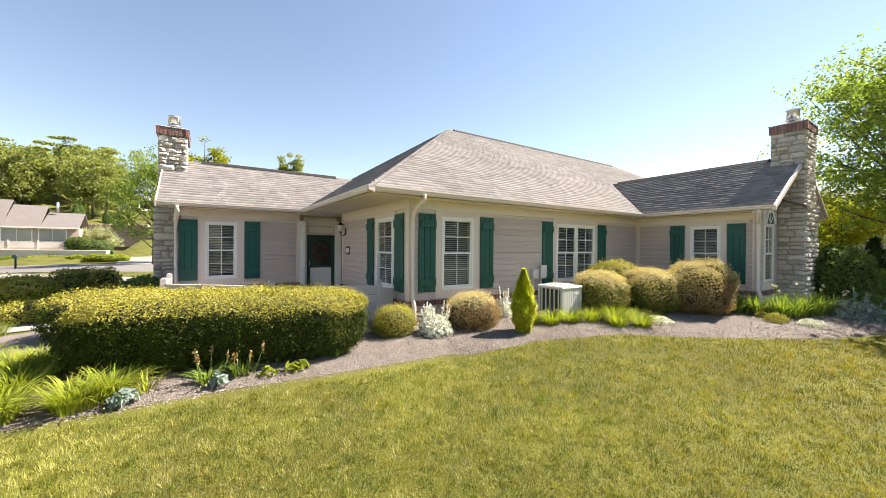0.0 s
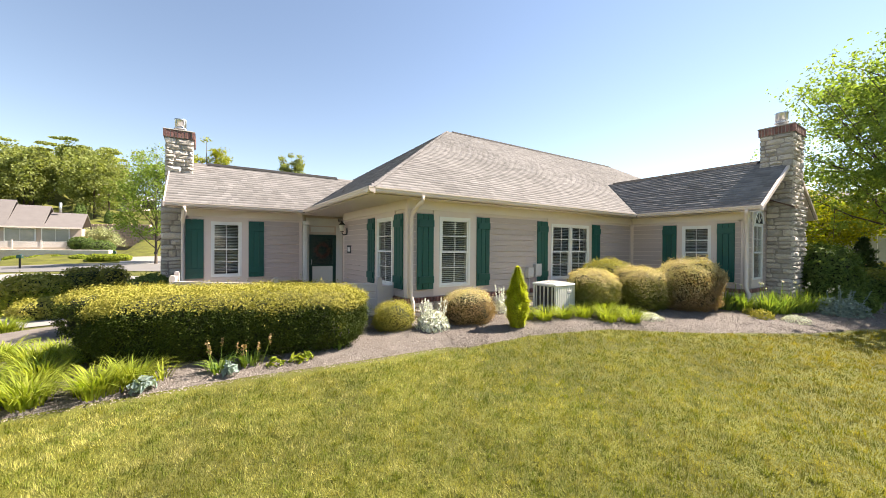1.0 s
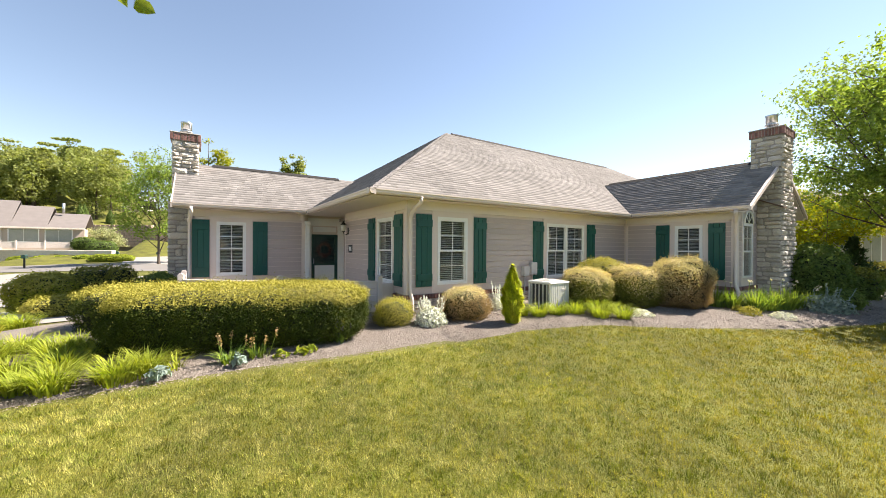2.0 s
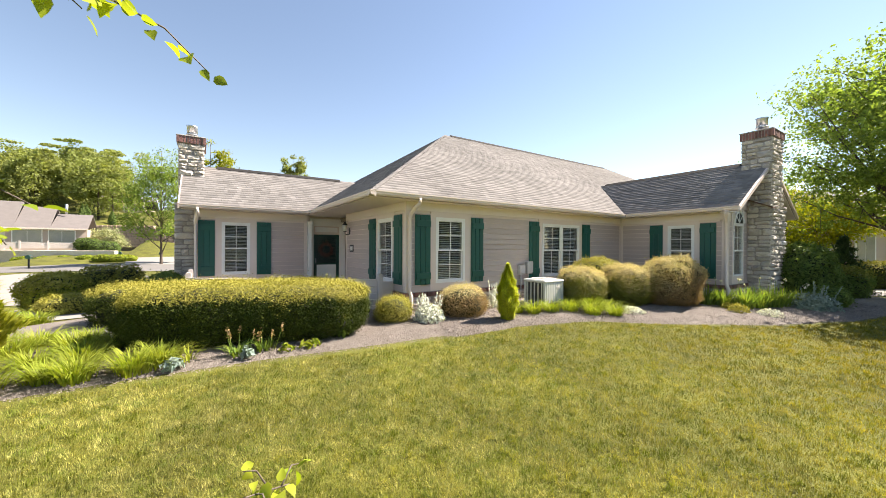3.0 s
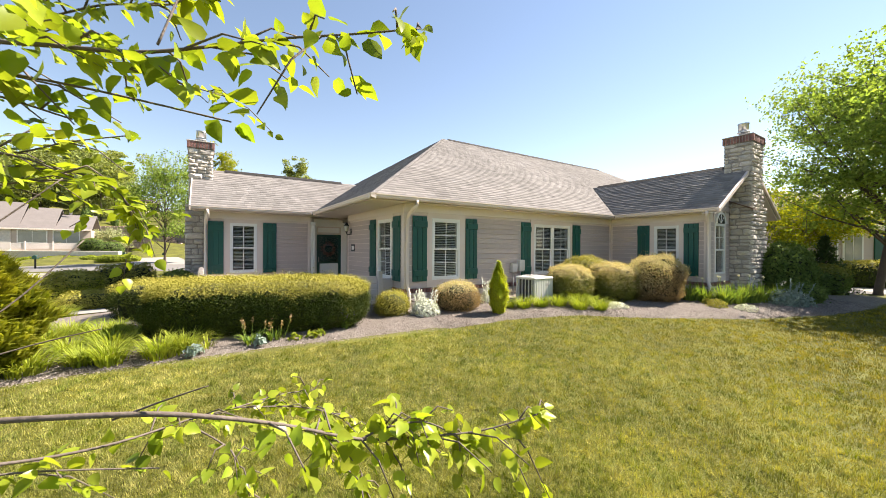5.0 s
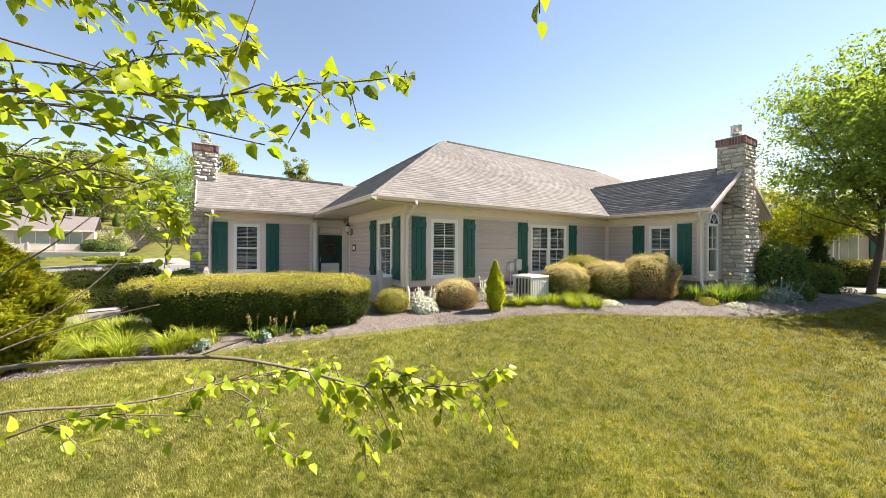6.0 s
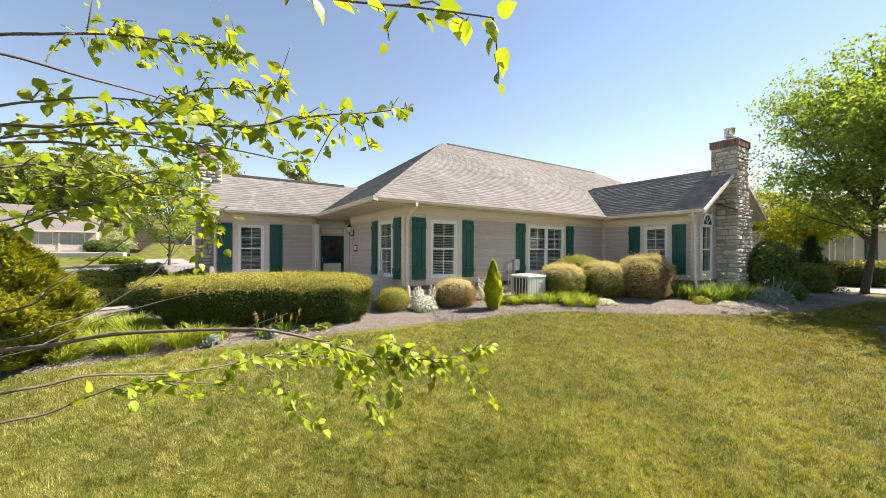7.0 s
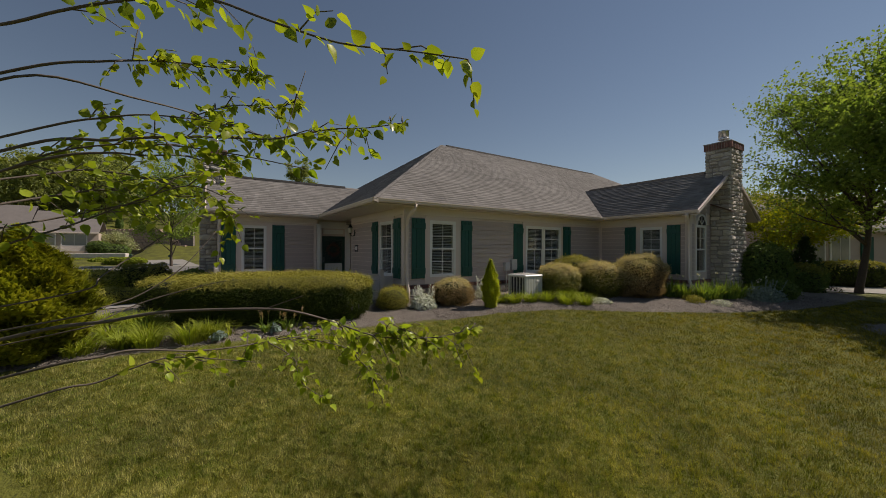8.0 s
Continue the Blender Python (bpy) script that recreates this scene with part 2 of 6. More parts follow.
def add_tube(bm, pts, radii, sides=8, squash=1.0):
    """A tapered tube through points."""
    rings = []
    pts = [Vector(p) for p in pts]
    for i, p in enumerate(pts):
        d = (pts[min(i + 1, len(pts) - 1)] - pts[max(i - 1, 0)]).normalized()
        side = d.cross(Vector((0.13, 0.07, 1))) if abs(d.z) < 0.95 else d.cross(Vector((1, 0, 0)))
        side.normalize()
        up = d.cross(side)
        r = radii[i] if isinstance(radii, (list, tuple)) else radii
        rings.append([bm.verts.new(p + (side * math.cos(a) + up * math.sin(a) * squash) * r) for a in (2 * math.pi * k / sides for k in range(sides))])
    for a, b in zip(rings, rings[1:]):
        for k in range(sides):
            bm.faces.new((a[k], a[(k + 1) % sides], b[(k + 1) % sides], b[k])).smooth = True
    bm.faces.new(rings[0][::-1])
    bm.faces.new(rings[-1])
    return bm


RNG = np.random.default_rng(7)


def unit(v):
    return v / np.maximum(np.linalg.norm(v, axis=1, keepdims=True), 1e-6)


def leaf_mesh(name, pos, normal, size, material, aspect=0.6, fold=0.15, droop=None):
    """Many small leaves: each a folded pointed shape of two quads' worth of triangles."""
    n = len(pos)
    normal = unit(normal)
    rand = unit(RNG.normal(size=(n, 3)))
    along = unit(rand - normal * np.sum(rand * normal, axis=1, keepdims=True))
    if droop is not None:
        along = unit(along + np.array([0, 0, -droop]))
    side = unit(np.cross(normal, along))
    normal = np.cross(along, side)
    s = np.asarray(size).reshape(-1, 1) * np.ones((n, 1))
    w = s * aspect * 0.5
    co = np.stack([pos - along * s * 0.5, pos + side * w + normal * s * fold - along * s * 0.08, pos + along * s * 0.5,
                   pos - side * w + normal * s * fold - along * s * 0.08], axis=1).reshape(-1, 3)
    i = np.arange(n)[:, None] * 4
    tri = np.concatenate([i + np.array([[0, 1, 2]]), i + np.array([[0, 2, 3]])])
    return quick(name, co, tri, material)


def blade_mesh(name, base, way, length, width, bend, material, steps=3):
    """Many arching blades: base (N, 3), way (N, 2) sideways lean, length, width and bend arrays."""
    n = len(base)
    way = way / np.maximum(np.linalg.norm(way, axis=1, keepdims=True), 1e-6)
    side = np.stack([-way[:, 1], way[:, 0], np.zeros(n)], 1)
    co = []
    for k in range(steps + 1):
        f = k / steps
        out = length * bend * f ** 1.6
        up = length * (f - 0.55 * bend * f ** 2.4)
        c = base + np.stack([way[:, 0] * out, way[:, 1] * out, up], 1)
        w = (width * (1 - f) ** 0.6 * 0.5 + 0.0008)[:, None]
        co += [c - side * w, c + side * w]
    co = np.stack(co, axis=1).reshape(-1, 3)
    m = 2 * (steps + 1)
    i = np.arange(n)[:, None] * m
    q = np.concatenate([i + np.array([[2 * k, 2 * k + 1, 2 * k + 3, 2 * k + 2]]) for k in range(steps)])
    return quick(name, co, q, material)


# ---------------------------------------------------------------- ground
def smooth(a, b, v):
    t = np.clip((np.asarray(v, float) - a) / (b - a), 0, 1)
    return t * t * (3 - 2 * t)


def ground_z(x, y):
    """Height of the ground: it rises gently to the house, falls to the street beyond and climbs to a far hill."""
    x, y = np.asarray(x, float), np.asarray(y, float)
    near = 0.05 + 0.02 * np.clip(x, -5, 14) + 0.06 * np.clip(y, -8, 6.5)
    near = near - 0.34 * smooth(15, 22, x) * smooth(-9, 0, y)
    fall = smooth(8, 17, y) * smooth(2.0, -3.0, x)
    z = near * (1 - fall) + fall * (-0.05 - 0.4 * smooth(-6, -22, x))
    d, lat = 0.552 * x + 0.834 * y + 0.36, 0.834 * x - 0.552 * y + 0.1
    side = lat / np.maximum(d, 1.0)
    z = z + 1.5 * smooth(45.5, 47, d) * smooth(-0.93, -0.99, side)
    slope = smooth(-0.40, -0.62, side)
    z = z + slope * (4.2 * smooth(74.5, 77, d) + 11.0 * smooth(78, 128, d) + 8.0 * smooth(-0.9, -1.1, side) * smooth(90, 150, d))
    return z + 0.012 * np.sin(x * 1.7 + 0.4 * y) * np.sin(y * 1.3) * smooth(40, 20, np.abs(y))


def gz(x, y):
    return float(ground_z(x, y))


def graded(lo, hi, a, b, fine, coarse):
    inner = np.arange(a, b + 1e-6, fine)
    left, right, v, s = [], [], a, fine
    while v > lo:
        s = min(s * 1.25, coarse)
        v -= s
        left.append(max(v, lo))
    v, s = inner[-1], fine
    while v < hi:
        s = min(s * 1.25, coarse)
        v += s
        right.append(min(v, hi))
    return np.array(left[::-1] + list(inner) + right)


gx, gy = graded(-1500, 1500, -8, 16, 0.2, 120), graded(-600, 2200, -8, 13, 0.2, 120)
GX, GY = np.meshgrid(gx, gy, indexing="ij")
GZ = ground_z(GX, GY)
nx, ny = len(gx), len(gy)
ii = (np.arange(nx - 1)[:, None] * ny + np.arange(ny - 1)[None, :]).ravel()
ground = new("ground", quick("ground", np.stack([GX, GY, GZ], -1).reshape(-1, 3), np.stack([ii, ii + ny, ii + ny + 1, ii + 1], 1), M["lawn"]))
for p in ground.data.polygons:
    p.use_smooth = True
tagged(ground, "sunny yellow-green mown lawn sloping up to the house", "lawn", kind="structure")


def bed_edge(x):
    """The y of the lawn's border against the planting bed."""
    xs = [-9, -4, -2.4, -1.0, 0.0, 0.8, 1.85, 2.75, 4.5, 6.2, 7.75, 9.5, 11.5, 14, 17, 20.5]
    ys = [4.3, 4.45, 4.5, 4.43, 4.38, 4.26, 4.1, 4.06, 3.98, 3.45, 2.3, 1.3, 0.55, 0.1, 0.0, 0.6]
    return np.interp(x, xs, ys)


def strip(name, xs, y0, y1, rows, lift, material, label, category):
    xs = np.asarray(xs)
    f = np.linspace(0, 1, rows)
    X = np.repeat(xs[:, None], rows, 1)
    Y = y0(xs)[:, None] * (1 - f) + y1(xs)[:, None] * f
    edge = np.minimum(f, 0.12)[None, :] / 0.12
    Z = ground_z(X, Y) + lift * edge - 0.02 * (1 - edge)
    i = (np.arange(len(xs) - 1)[:, None] * rows + np.arange(rows - 1)[None, :]).ravel()
    me = quick(name, np.stack([X, Y, Z], -1).reshape(-1, 3), np.stack([i, i + rows, i + rows + 1, i + 1], 1), material)
    for p in me.polygons:
        p.use_smooth = True
    return tagged(new(name, me), label, category, kind="structure")


def bed_back(x):
    return np.interp(x, [-9, -4.2, -4.0, -2.9, -1.5, -1.4, 2.95, 3.05, 11.1, 11.3, 15, 17, 20.5], [8.2, 8.4, 8.4, 9.2, 10.4, 10.9, 10.9, 5.95, 5.95, 2.95, 2.9, 2.9, 2.9])


bed = strip("mulch_bed", np.arange(-9, 20.6, 0.15), bed_edge, bed_back, 26, 0.05, M["mulch"], "grey-brown wood mulch bed along the house", "mulch bed")

# ---------------------------------------------------------------- the house
house = empty("house", 6, 9, 0.4, "one-storey taupe clapboard house with green shutters and stone chimneys", "house")
house.matrix_basis = Matrix()
LAP = 0.134
Z_BRICK, Z_SID, Z_FRZ, Z_SOF, Z_EAVE = 0.83, 0.95, 2.74, 2.93, 3.06
WT, WB = 2.62, 1.12
XF, YM, YL, XR, YG = 3.0, 5.9, 10.95, 11.2, 2.89


class Face:
    """A wall plane: u runs along it, n is how far a point stands out of it."""
    def __init__(self, axis, value, out):
        self.axis, self.value, self.out = axis, value, out

    def matrix(self):
        v = self.value
        if self.axis == "y":
            return Matrix(((1, 0, 0, 0), (0, self.out, 0, v), (0, 0, 1, 0), (0, 0, 0, 1)))
        return Matrix(((0, self.out, 0, v), (1, 0, 0, 0), (0, 0, 1, 0), (0, 0, 0, 1)))


def wall_box(bm, face, u0, u1, n0, n1, z0, z1, bevel=0.0):
    v = face.value
    a, b = sorted((v + face.out * n0, v + face.out * n1))
    if face.axis == "y":
        return add_box(bm, u0, u1, a, b, z0, z1, bevel)
    return add_box(bm, a, b, u0, u1, z0, z1, bevel)


def pierced(face, u0, u1, z0, z1, holes, thick=0.16):
    """A wall with thickness and rectangular openings (u0, u1, z0, z1)."""
    bm = bmesh.new()
    cuts = sorted({u0, u1, *(h[0] for h in holes), *(h[1] for h in holes)})
    for a, b in zip(cuts, cuts[1:]):
        inside = [h for h in holes if h[0] <= a + 1e-6 and h[1] >= b - 1e-6]
        if inside:
            h = inside[0]
            wall_box(bm, face, a, b, -thick, 0, z0, h[2])
            wall_box(bm, face, a, b, -thick, 0, h[3], z1)
        else:
            wall_box(bm, face, a, b, -thick, 0, z0, z1)
    return bm


def lap_board(face, u0, u1, z):
    """One clapboard: a wedge, thick at its lower edge."""
    bm = bmesh.new()
    poly = [(0.002, z + 0.004), (0.030, z), (0.022, z + LAP - 0.013), (0.002, z + LAP - 0.013)]
    o, v = face.out, face.value
    if face.axis == "y":
        add_prism(bm, [(v + o * n, q) for n, q in poly], u0, u1, "x")
    else:
        add_prism(bm, [(v + o * n, q) for n, q in poly], u0, u1, "y")
    return bm


def clapboards(parent, face, u0, u1, z0=Z_SID, z1=Z_FRZ):
    z = z0
    while z < z1 - 0.05:
        part("siding_board", lap_board(face, u0, u1, z), M["siding"], parent)
        z += LAP


def flat(parent, name, face, u0, u1, n1, z0, z1, material="trim", bevel=0.003, n0=0.002, label=""):
    return part(name, wall_box(bmesh.new(), face, u0, u1, n0, n1, z0, z1, bevel), M[material], parent, label)


def window(face, u0, u1, z0=WB, z1=WT, double=False, drop=0.95):
    """A white double-hung window with muntins, glass and slatted blinds; it may have two lights side by side."""
    w = part("window", pierced(face, u0, u1, z0, z1, [(u0 + 0.05, u1 - 0.05, z0 + 0.05, z1 - 0.05)], 0.08), M["white"], house,
             "white vinyl double window with blinds" if double else "white vinyl double-hung window with blinds")
    w.matrix_basis = Matrix.Translation(Vector((0, face.out * 0.035, 0)) if face.axis == "y" else Vector((face.out * 0.035, 0, 0)))
    lights = [(u0 + 0.05, u1 - 0.05)]
    if double:
        c = (u0 + u1) / 2
        lights = [(u0 + 0.05, c - 0.035), (c + 0.035, u1 - 0.05)]
        flat(w, "mullion", face, c - 0.035, c + 0.035, 0.012, z0 + 0.05, z1 - 0.05, "white", 0.003, -0.08)
    zm = (z0 + z1) / 2
    for a, b in lights:
        for lo, hi, n in ((zm - 0.02, z1 - 0.05, -0.01), (z0 + 0.05, zm + 0.02, -0.035)):
            part("sash", pierced(Face(face.axis, face.value + face.out * n, face.out), a, b, lo, hi, [(a + 0.032, b - 0.032, lo + 0.036, hi - 0.036)], 0.03), M["white"], w)
            pane = part("pane", wall_box(bmesh.new(), face, a + 0.025, b - 0.025, n - 0.022, n - 0.014, lo + 0.03, hi - 0.03), M["glass"], w, "clear reflecting window glass")
            pane.visible_shadow = False
            flat(w, "muntin", face, (a + b) / 2 - 0.009, (a + b) / 2 + 0.009, n - 0.004, lo + 0.036, hi - 0.036, "white", 0, n - 0.012)
            flat(w, "muntin", face, a + 0.03, b - 0.03, n - 0.003, (lo + hi) / 2 - 0.009, (lo + hi) / 2 + 0.009, "white", 0, n - 0.013)
        bm = bmesh.new()
        z = z1 - 0.09
        while z > z1 - 0.05 - (z1 - z0 - 0.1) * drop:
            poly = [(-0.095, z + 0.0085), (-0.071, z - 0.0075), (-0.069, z - 0.0060), (-0.093, z + 0.0100)]
            o, v = face.out, face.value
            add_prism(bm, [(v + o * q, s) for q, s in poly], a + 0.01, b - 0.01, "x" if face.axis == "y" else "y")
            z -= 0.042
        wall_box(bm, face, a + 0.005, b - 0.005, -0.11, -0.07, z1 - 0.085, z1 - 0.052)
        part("blind", bm, M["blind"], w, "half-open white slatted blind")
    return w


def shutter(face, u0, u1, z0=1.10, z1=2.655):
    """A board-and-batten shutter: upright boards with a gap between, two battens across."""
    base = part("shutter", wall_box(bmesh.new(), face, u0 + 0.01, u1 - 0.01, 0.02, 0.032, z0 + 0.01, z1 - 0.01), M["green"], house, "dark green board-and-batten shutter")
    n = 3
    step = (u1 - u0) / n
    for k in range(n):
        flat(base, "board", face, u0 + k * step + 0.004, u0 + (k + 1) * step - 0.004, 0.052, z0, z1, "green", 0.004, 0.028)
    for za in (z0 + 0.12, z1 - 0.27):
        flat(base, "batten", face, u0 + 0.035, u1 - 0.004, 0.078, za, za + 0.15, "green", 0.004, 0.05)


def stone_shape(seed):
    """A rough-faced stone, one unit in size: its face bulges and its edge is broken."""
    r = random.Random(seed)
    bm = bmesh.new()
    g = [[None] * 5 for _ in range(5)]
    for i in range(5):
        for j in range(5):
            u, v = i / 4 - 0.5, j / 4 - 0.5
            rim = i in (0, 4) or j in (0, 4)
            mid = i in (1, 3) or j in (1, 3)
            d = 0.0 if rim else (0.62 if mid else 0.85) + r.uniform(-0.25, 0.3)
            if not rim:
                u, v = u * 1.45, v * 1.45
            u, v = max(-0.5, min(0.5, u)), max(-0.5, min(0.5, v))
            if i in (0, 4) and j in (0, 4):
                u, v = u * r.uniform(0.8, 0.97), v * r.uniform(0.8, 0.97)
            else:
                u, v = u + r.uniform(-0.03, 0.03), v + r.uniform(-0.03, 0.03)
            g[i][j] = bm.verts.new((u, d, v))
    for i in range(4):
        for j in range(4):
            bm.faces.new((g[i][j], g[i][j + 1], g[i + 1][j + 1], g[i + 1][j]))
    return as_mesh("stone", bm, M["stone"])


STONES = [stone_shape(k) for k in range(9)]


def stonework(parent, face, u0, u1, z0, z1, seed, depth=0.06, course=(0.11, 0.15, 0.2, 0.13)):
    """Random ashlar on a wall plane: courses of stones of differing length, some two courses high."""
    r = random.Random(seed)
    z = z0
    base = face.matrix()
    while z < z1 - 0.03:
        h = min(r.choice(course), z1 - z)
        if z1 - z - h < 0.07:
            h = z1 - z
        u = u0
        while u < u1 - 0.02:
            w = min(r.uniform(0.16, 0.46), u1 - u)
            if u1 - u - w < 0.1:
                w = u1 - u
            rows = [(z, h)] if h < 0.17 or r.random() < 0.5 else [(z, h * 0.5), (z + h * 0.5, h * 0.5)]
            for za, ha in rows:
                m = base @ Matrix.Translation((u + w / 2, 0.0, za + ha / 2)) @ Matrix.Diagonal((w - 0.016, depth * r.uniform(0.7, 1.25), ha - 0.016, 1)) @ Matrix.Rotation(math.pi * r.randint(0, 1), 4, "Y")
                part("stone", r.choice(STONES), None, parent, at=m)
            u += w
        z += h


BRICK = as_mesh("brick", box(-0.5, 0.5, -0.5, 0.5, -0.5, 0.5, 0.04), M["brick"])


def soldier_course(parent, face, u0, u1, z0, z1, n1=0.05, seed=1):
    r = random.Random(seed)
    k = max(1, round((u1 - u0) / 0.076))
    s = (u1 - u0) / k
    for i in range(k):
        m = face.matrix() @ Matrix.Translation((u0 + (i + 0.5) * s, n1 / 2 - 0.02 + r.uniform(-0.003, 0.003), (z0 + z1) / 2)) @ Matrix.Diagonal((s - 0.018, n1 + 0.04, z1 - z0 - 0.006, 1))
        part("brick", BRICK, None, parent, at=m)


main_face, front_face, left_face = Face("y", YM, -1), Face("x", XF, -1), Face("y", YL, -1)
right_face, gable_face = Face("x", XR, -1), Face("y", YG, -1)

# (wall name, face, from, to, windows, shutters, flat bays, clapboard stretches)
WALLS = [
    ("main", main_face, XF, XR, [(3.74, 4.56, False), (7.28, 8.92, True)], [(3.19, 3.59), (4.74, 5.12), (6.73, 7.13), (9.05, 9.44)],
     [(3.60, 4.73), (7.14, 9.04)], [(3.11, 3.60), (4.73, 7.14), (9.04, 11.08)]),
    ("front", front_face, YM, 9.87, [(6.545, 7.385, False)], [(6.04, 6.44), (7.52, 7.93)], [(6.45, 7.51)], [(6.0, 6.45), (7.51, 9.77)]),
    ("left", left_face, -0.92, 2.06, [(-0.27, 0.45, False)], [(-0.83, -0.43), (0.62, 1.01)], [(-0.42, 0.61)], [(-0.82, -0.42), (0.61, 1.96)]),
    ("right", right_face, YG, YM, [(3.66, 4.38, False)], [(3.12, 3.52), (4.52, 4.91)], [(3.53, 4.51)], [(3.0, 3.53), (4.51, 5.8)]),
]
for wname, face, a, b, wins, shuts, bays, laps in WALLS:
    wall = part("wall", pierced(face, a, b, -0.2, Z_SOF + 0.1, [(u + 0.02, v - 0.02, WB + 0.02, WT - 0.02) for u, v, _ in wins]), M["trim"], house, "taupe clapboard wall over a brick and stone base")
    for u, v in laps:
        clapboards(wall, face, u, v)
    for u, v in bays:
        w0 = [w for w in wins if u < w[0] < v][0]
        bay = part("trim_panel", pierced(Face(face.axis, face.value + face.out * 0.024, face.out), u, v, Z_SID, Z_FRZ, [(w0[0] + 0.01, w0[1] - 0.01, WB + 0.01, WT - 0.01)], 0.022), M["trim"], wall)
    flat(wall, "frieze_board", face, a, b, 0.032, Z_FRZ, Z_SOF + 0.05, "soffit", 0.004)
    for u, v, dbl in wins:
        window(face, u, v, double=dbl, drop=0.97 if wname != "left" else 0.93)
    for u, v in shuts:
        shutter(face, u, v)
    part("mortar_bed", wall_box(bmesh.new(), face, a - 0.03, b + (0.0 if wname != "front" else 0.0), 0.002, 0.03, -0.1, Z_SID - 0.005), M["mortar"], wall)
    soldier_course(wall, face, a - 0.04, b, Z_BRICK + 0.008, Z_SID - 0.012, 0.07, len(wname))
    stonework(wall, Face(face.axis, face.value + face.out * 0.028, face.out), a - 0.04, b, 0.2, Z_BRICK, len(wname) * 3, 0.05)
for face, us in ((main_face, ((XF - 0.024, 3.11), (11.08, XR - 0.026))), (front_face, ((YM - 0.022, 6.0), (9.77, 9.87))),
                 (left_face, ((-0.92, -0.82), (1.96, 2.06))), (right_face, ((YG - 0.022, 3.0), (5.8, YM - 0.026)))):
    for u, v in us:
        flat(house, "corner_board", face, u, v, 0.026, Z_SID - 0.01, Z_SOF + 0.03)

# gable ends with clapboards and their closing walls
gable = part("gable_wall", pierced(gable_face, XR, 15.2, -0.2, Z_SOF + 0.1, [(11.60, 12.24, 1.2, 2.62)]), M["trim"], house, "taupe clapboard gable wall beside the chimney")
flat(gable, "corner_board", gable_face, XR - 0.024, XR + 0.1, 0.026, Z_SID, 3.1)
clapboards(gable, gable_face, XR + 0.1, 11.48)
clapboards(gable, gable_face, 12.36, 12.7)
flat(gable, "trim_panel", gable_face, 11.48, 11.57, 0.024, Z_SID, 3.2)
flat(gable, "trim_panel", gable_face, 12.27, 12.36, 0.024, Z_SID, 3.4)
flat(gable, "trim_panel", gable_face, 11.57, 12.27, 0.024, Z_SID, 1.17)
bm = bmesh.new()
add_prism(bm, [(XR, 3.0), (15.2, 3.0), (13.2, 4.5)], YG, YG + 0.16, "y")
part("gable_top", bm, M["siding"], gable)
z = 3.05
while z < 4.2:
    cut = (z - 3.0) / 0.745
    part("siding_board", lap_board(gable_face, XR + cut + 0.12 if z > 3.1 else XR + 0.1, 13.2, z), M["siding"], gable)
    z += LAP
part("mortar_bed", wall_box(bmesh.new(), gable_face, XR - 0.04, 15.2, 0.002, 0.03, -0.1, Z_SID - 0.005), M["mortar"], gable)
soldier_course(gable, gable_face, XR - 0.03, 12.7, Z_BRICK + 0.008, Z_SID - 0.012, 0.07, 4)
stonework(gable, Face("y", YG - 0.028, -1), XR - 0.03, 12.7, 0.2, Z_BRICK, 31, 0.05)
for face, a, b in ((Face("x", 15.2, 1), YG, 5.9), (Face("x", 24.0, 1), 5.9, 17), (Face("y", 17.0, 1), 2.2, 24), (Face("x", -0.92, -1), YL, 14.2), (Face("y", 14.2, 1), -0.92, 2.2), (Face("y", YM, -1), 15.2, 24), (Face("x", 2.2, -1), 14.2, 17.0)):
    part("wall", wall_box(bmesh.new(), face, a, b, -0.16, 0, -0.2, 3.0), M["siding"], house)
bm = bmesh.new()
add_prism(bm, [(YL, 3.0), (14.2, 3.0), (12.6, 4.2)], -0.92, -0.8, "x")
part("gable_top", bm, M["siding"], house)

# rooms behind the windows: floor, ceiling and inner walls
part("inner_floor", box(3.2, 15.0, 6.1, 16.8, 0.3, 0.4), M["room"], house)
part("inner_ceiling", box(3.2, 15.0, 6.1, 16.8, 2.78, 2.88), M["room"], house)
part("inner_wall", box(3.2, 15.0, 9.4, 9.5, 0.4, 2.78), M["room"], house)
part("inner_wall", box(5.9, 6.0, 6.1, 9.4, 0.4, 2.78), M["room"], house)
part("inner_wall", box(13.4, 13.5, 3.1, 6.1, 0.4, 2.78), M["room"], house)
part("inner_ceiling", box(11.4, 15.0, 3.1, 6.1, 2.78, 2.88), M["room"], house)
part("inner_wall", box(-0.7, 2.0, 13.5, 13.6, 0.4, 2.78), M["room"], house)
part("inner_ceiling", box(-0.7, 2.0, 11.2, 13.5, 2.78, 2.88), M["room"], house)

# the arched gable window: a tall two-light sash with a half-round top
aw = part("window", pierced(gable_face, 11.57, 12.27, 1.17, 2.66, [(11.62, 12.22, 1.22, 2.58)], 0.08), M["white"], house, "tall white arched window with a half-round top light")
aw.matrix_basis = Matrix.Translation((0, -0.035, 0))
part("meeting_rail", wall_box(bmesh.new(), gable_face, 11.62, 12.22, -0.05, 0.0, 1.86, 1.91), M["white"], aw)
for z0, z1 in ((1.22, 1.86), (1.91, 2.58)):
    p = part("pane", wall_box(bmesh.new(), gable_face, 11.62, 12.22, -0.035, -0.027, z0, z1), M["glass"], aw, "clear reflecting window glass")
    p.visible_shadow = False
flat(aw, "muntin", gable_face, 11.62, 12.22, -0.018, 2.235, 2.255, "white", 0, -0.03)
flat(aw, "muntin", gable_face, 11.91, 11.93, -0.018, 1.91, 2.58, "white", 0, -0.03)
bm = bmesh.new()
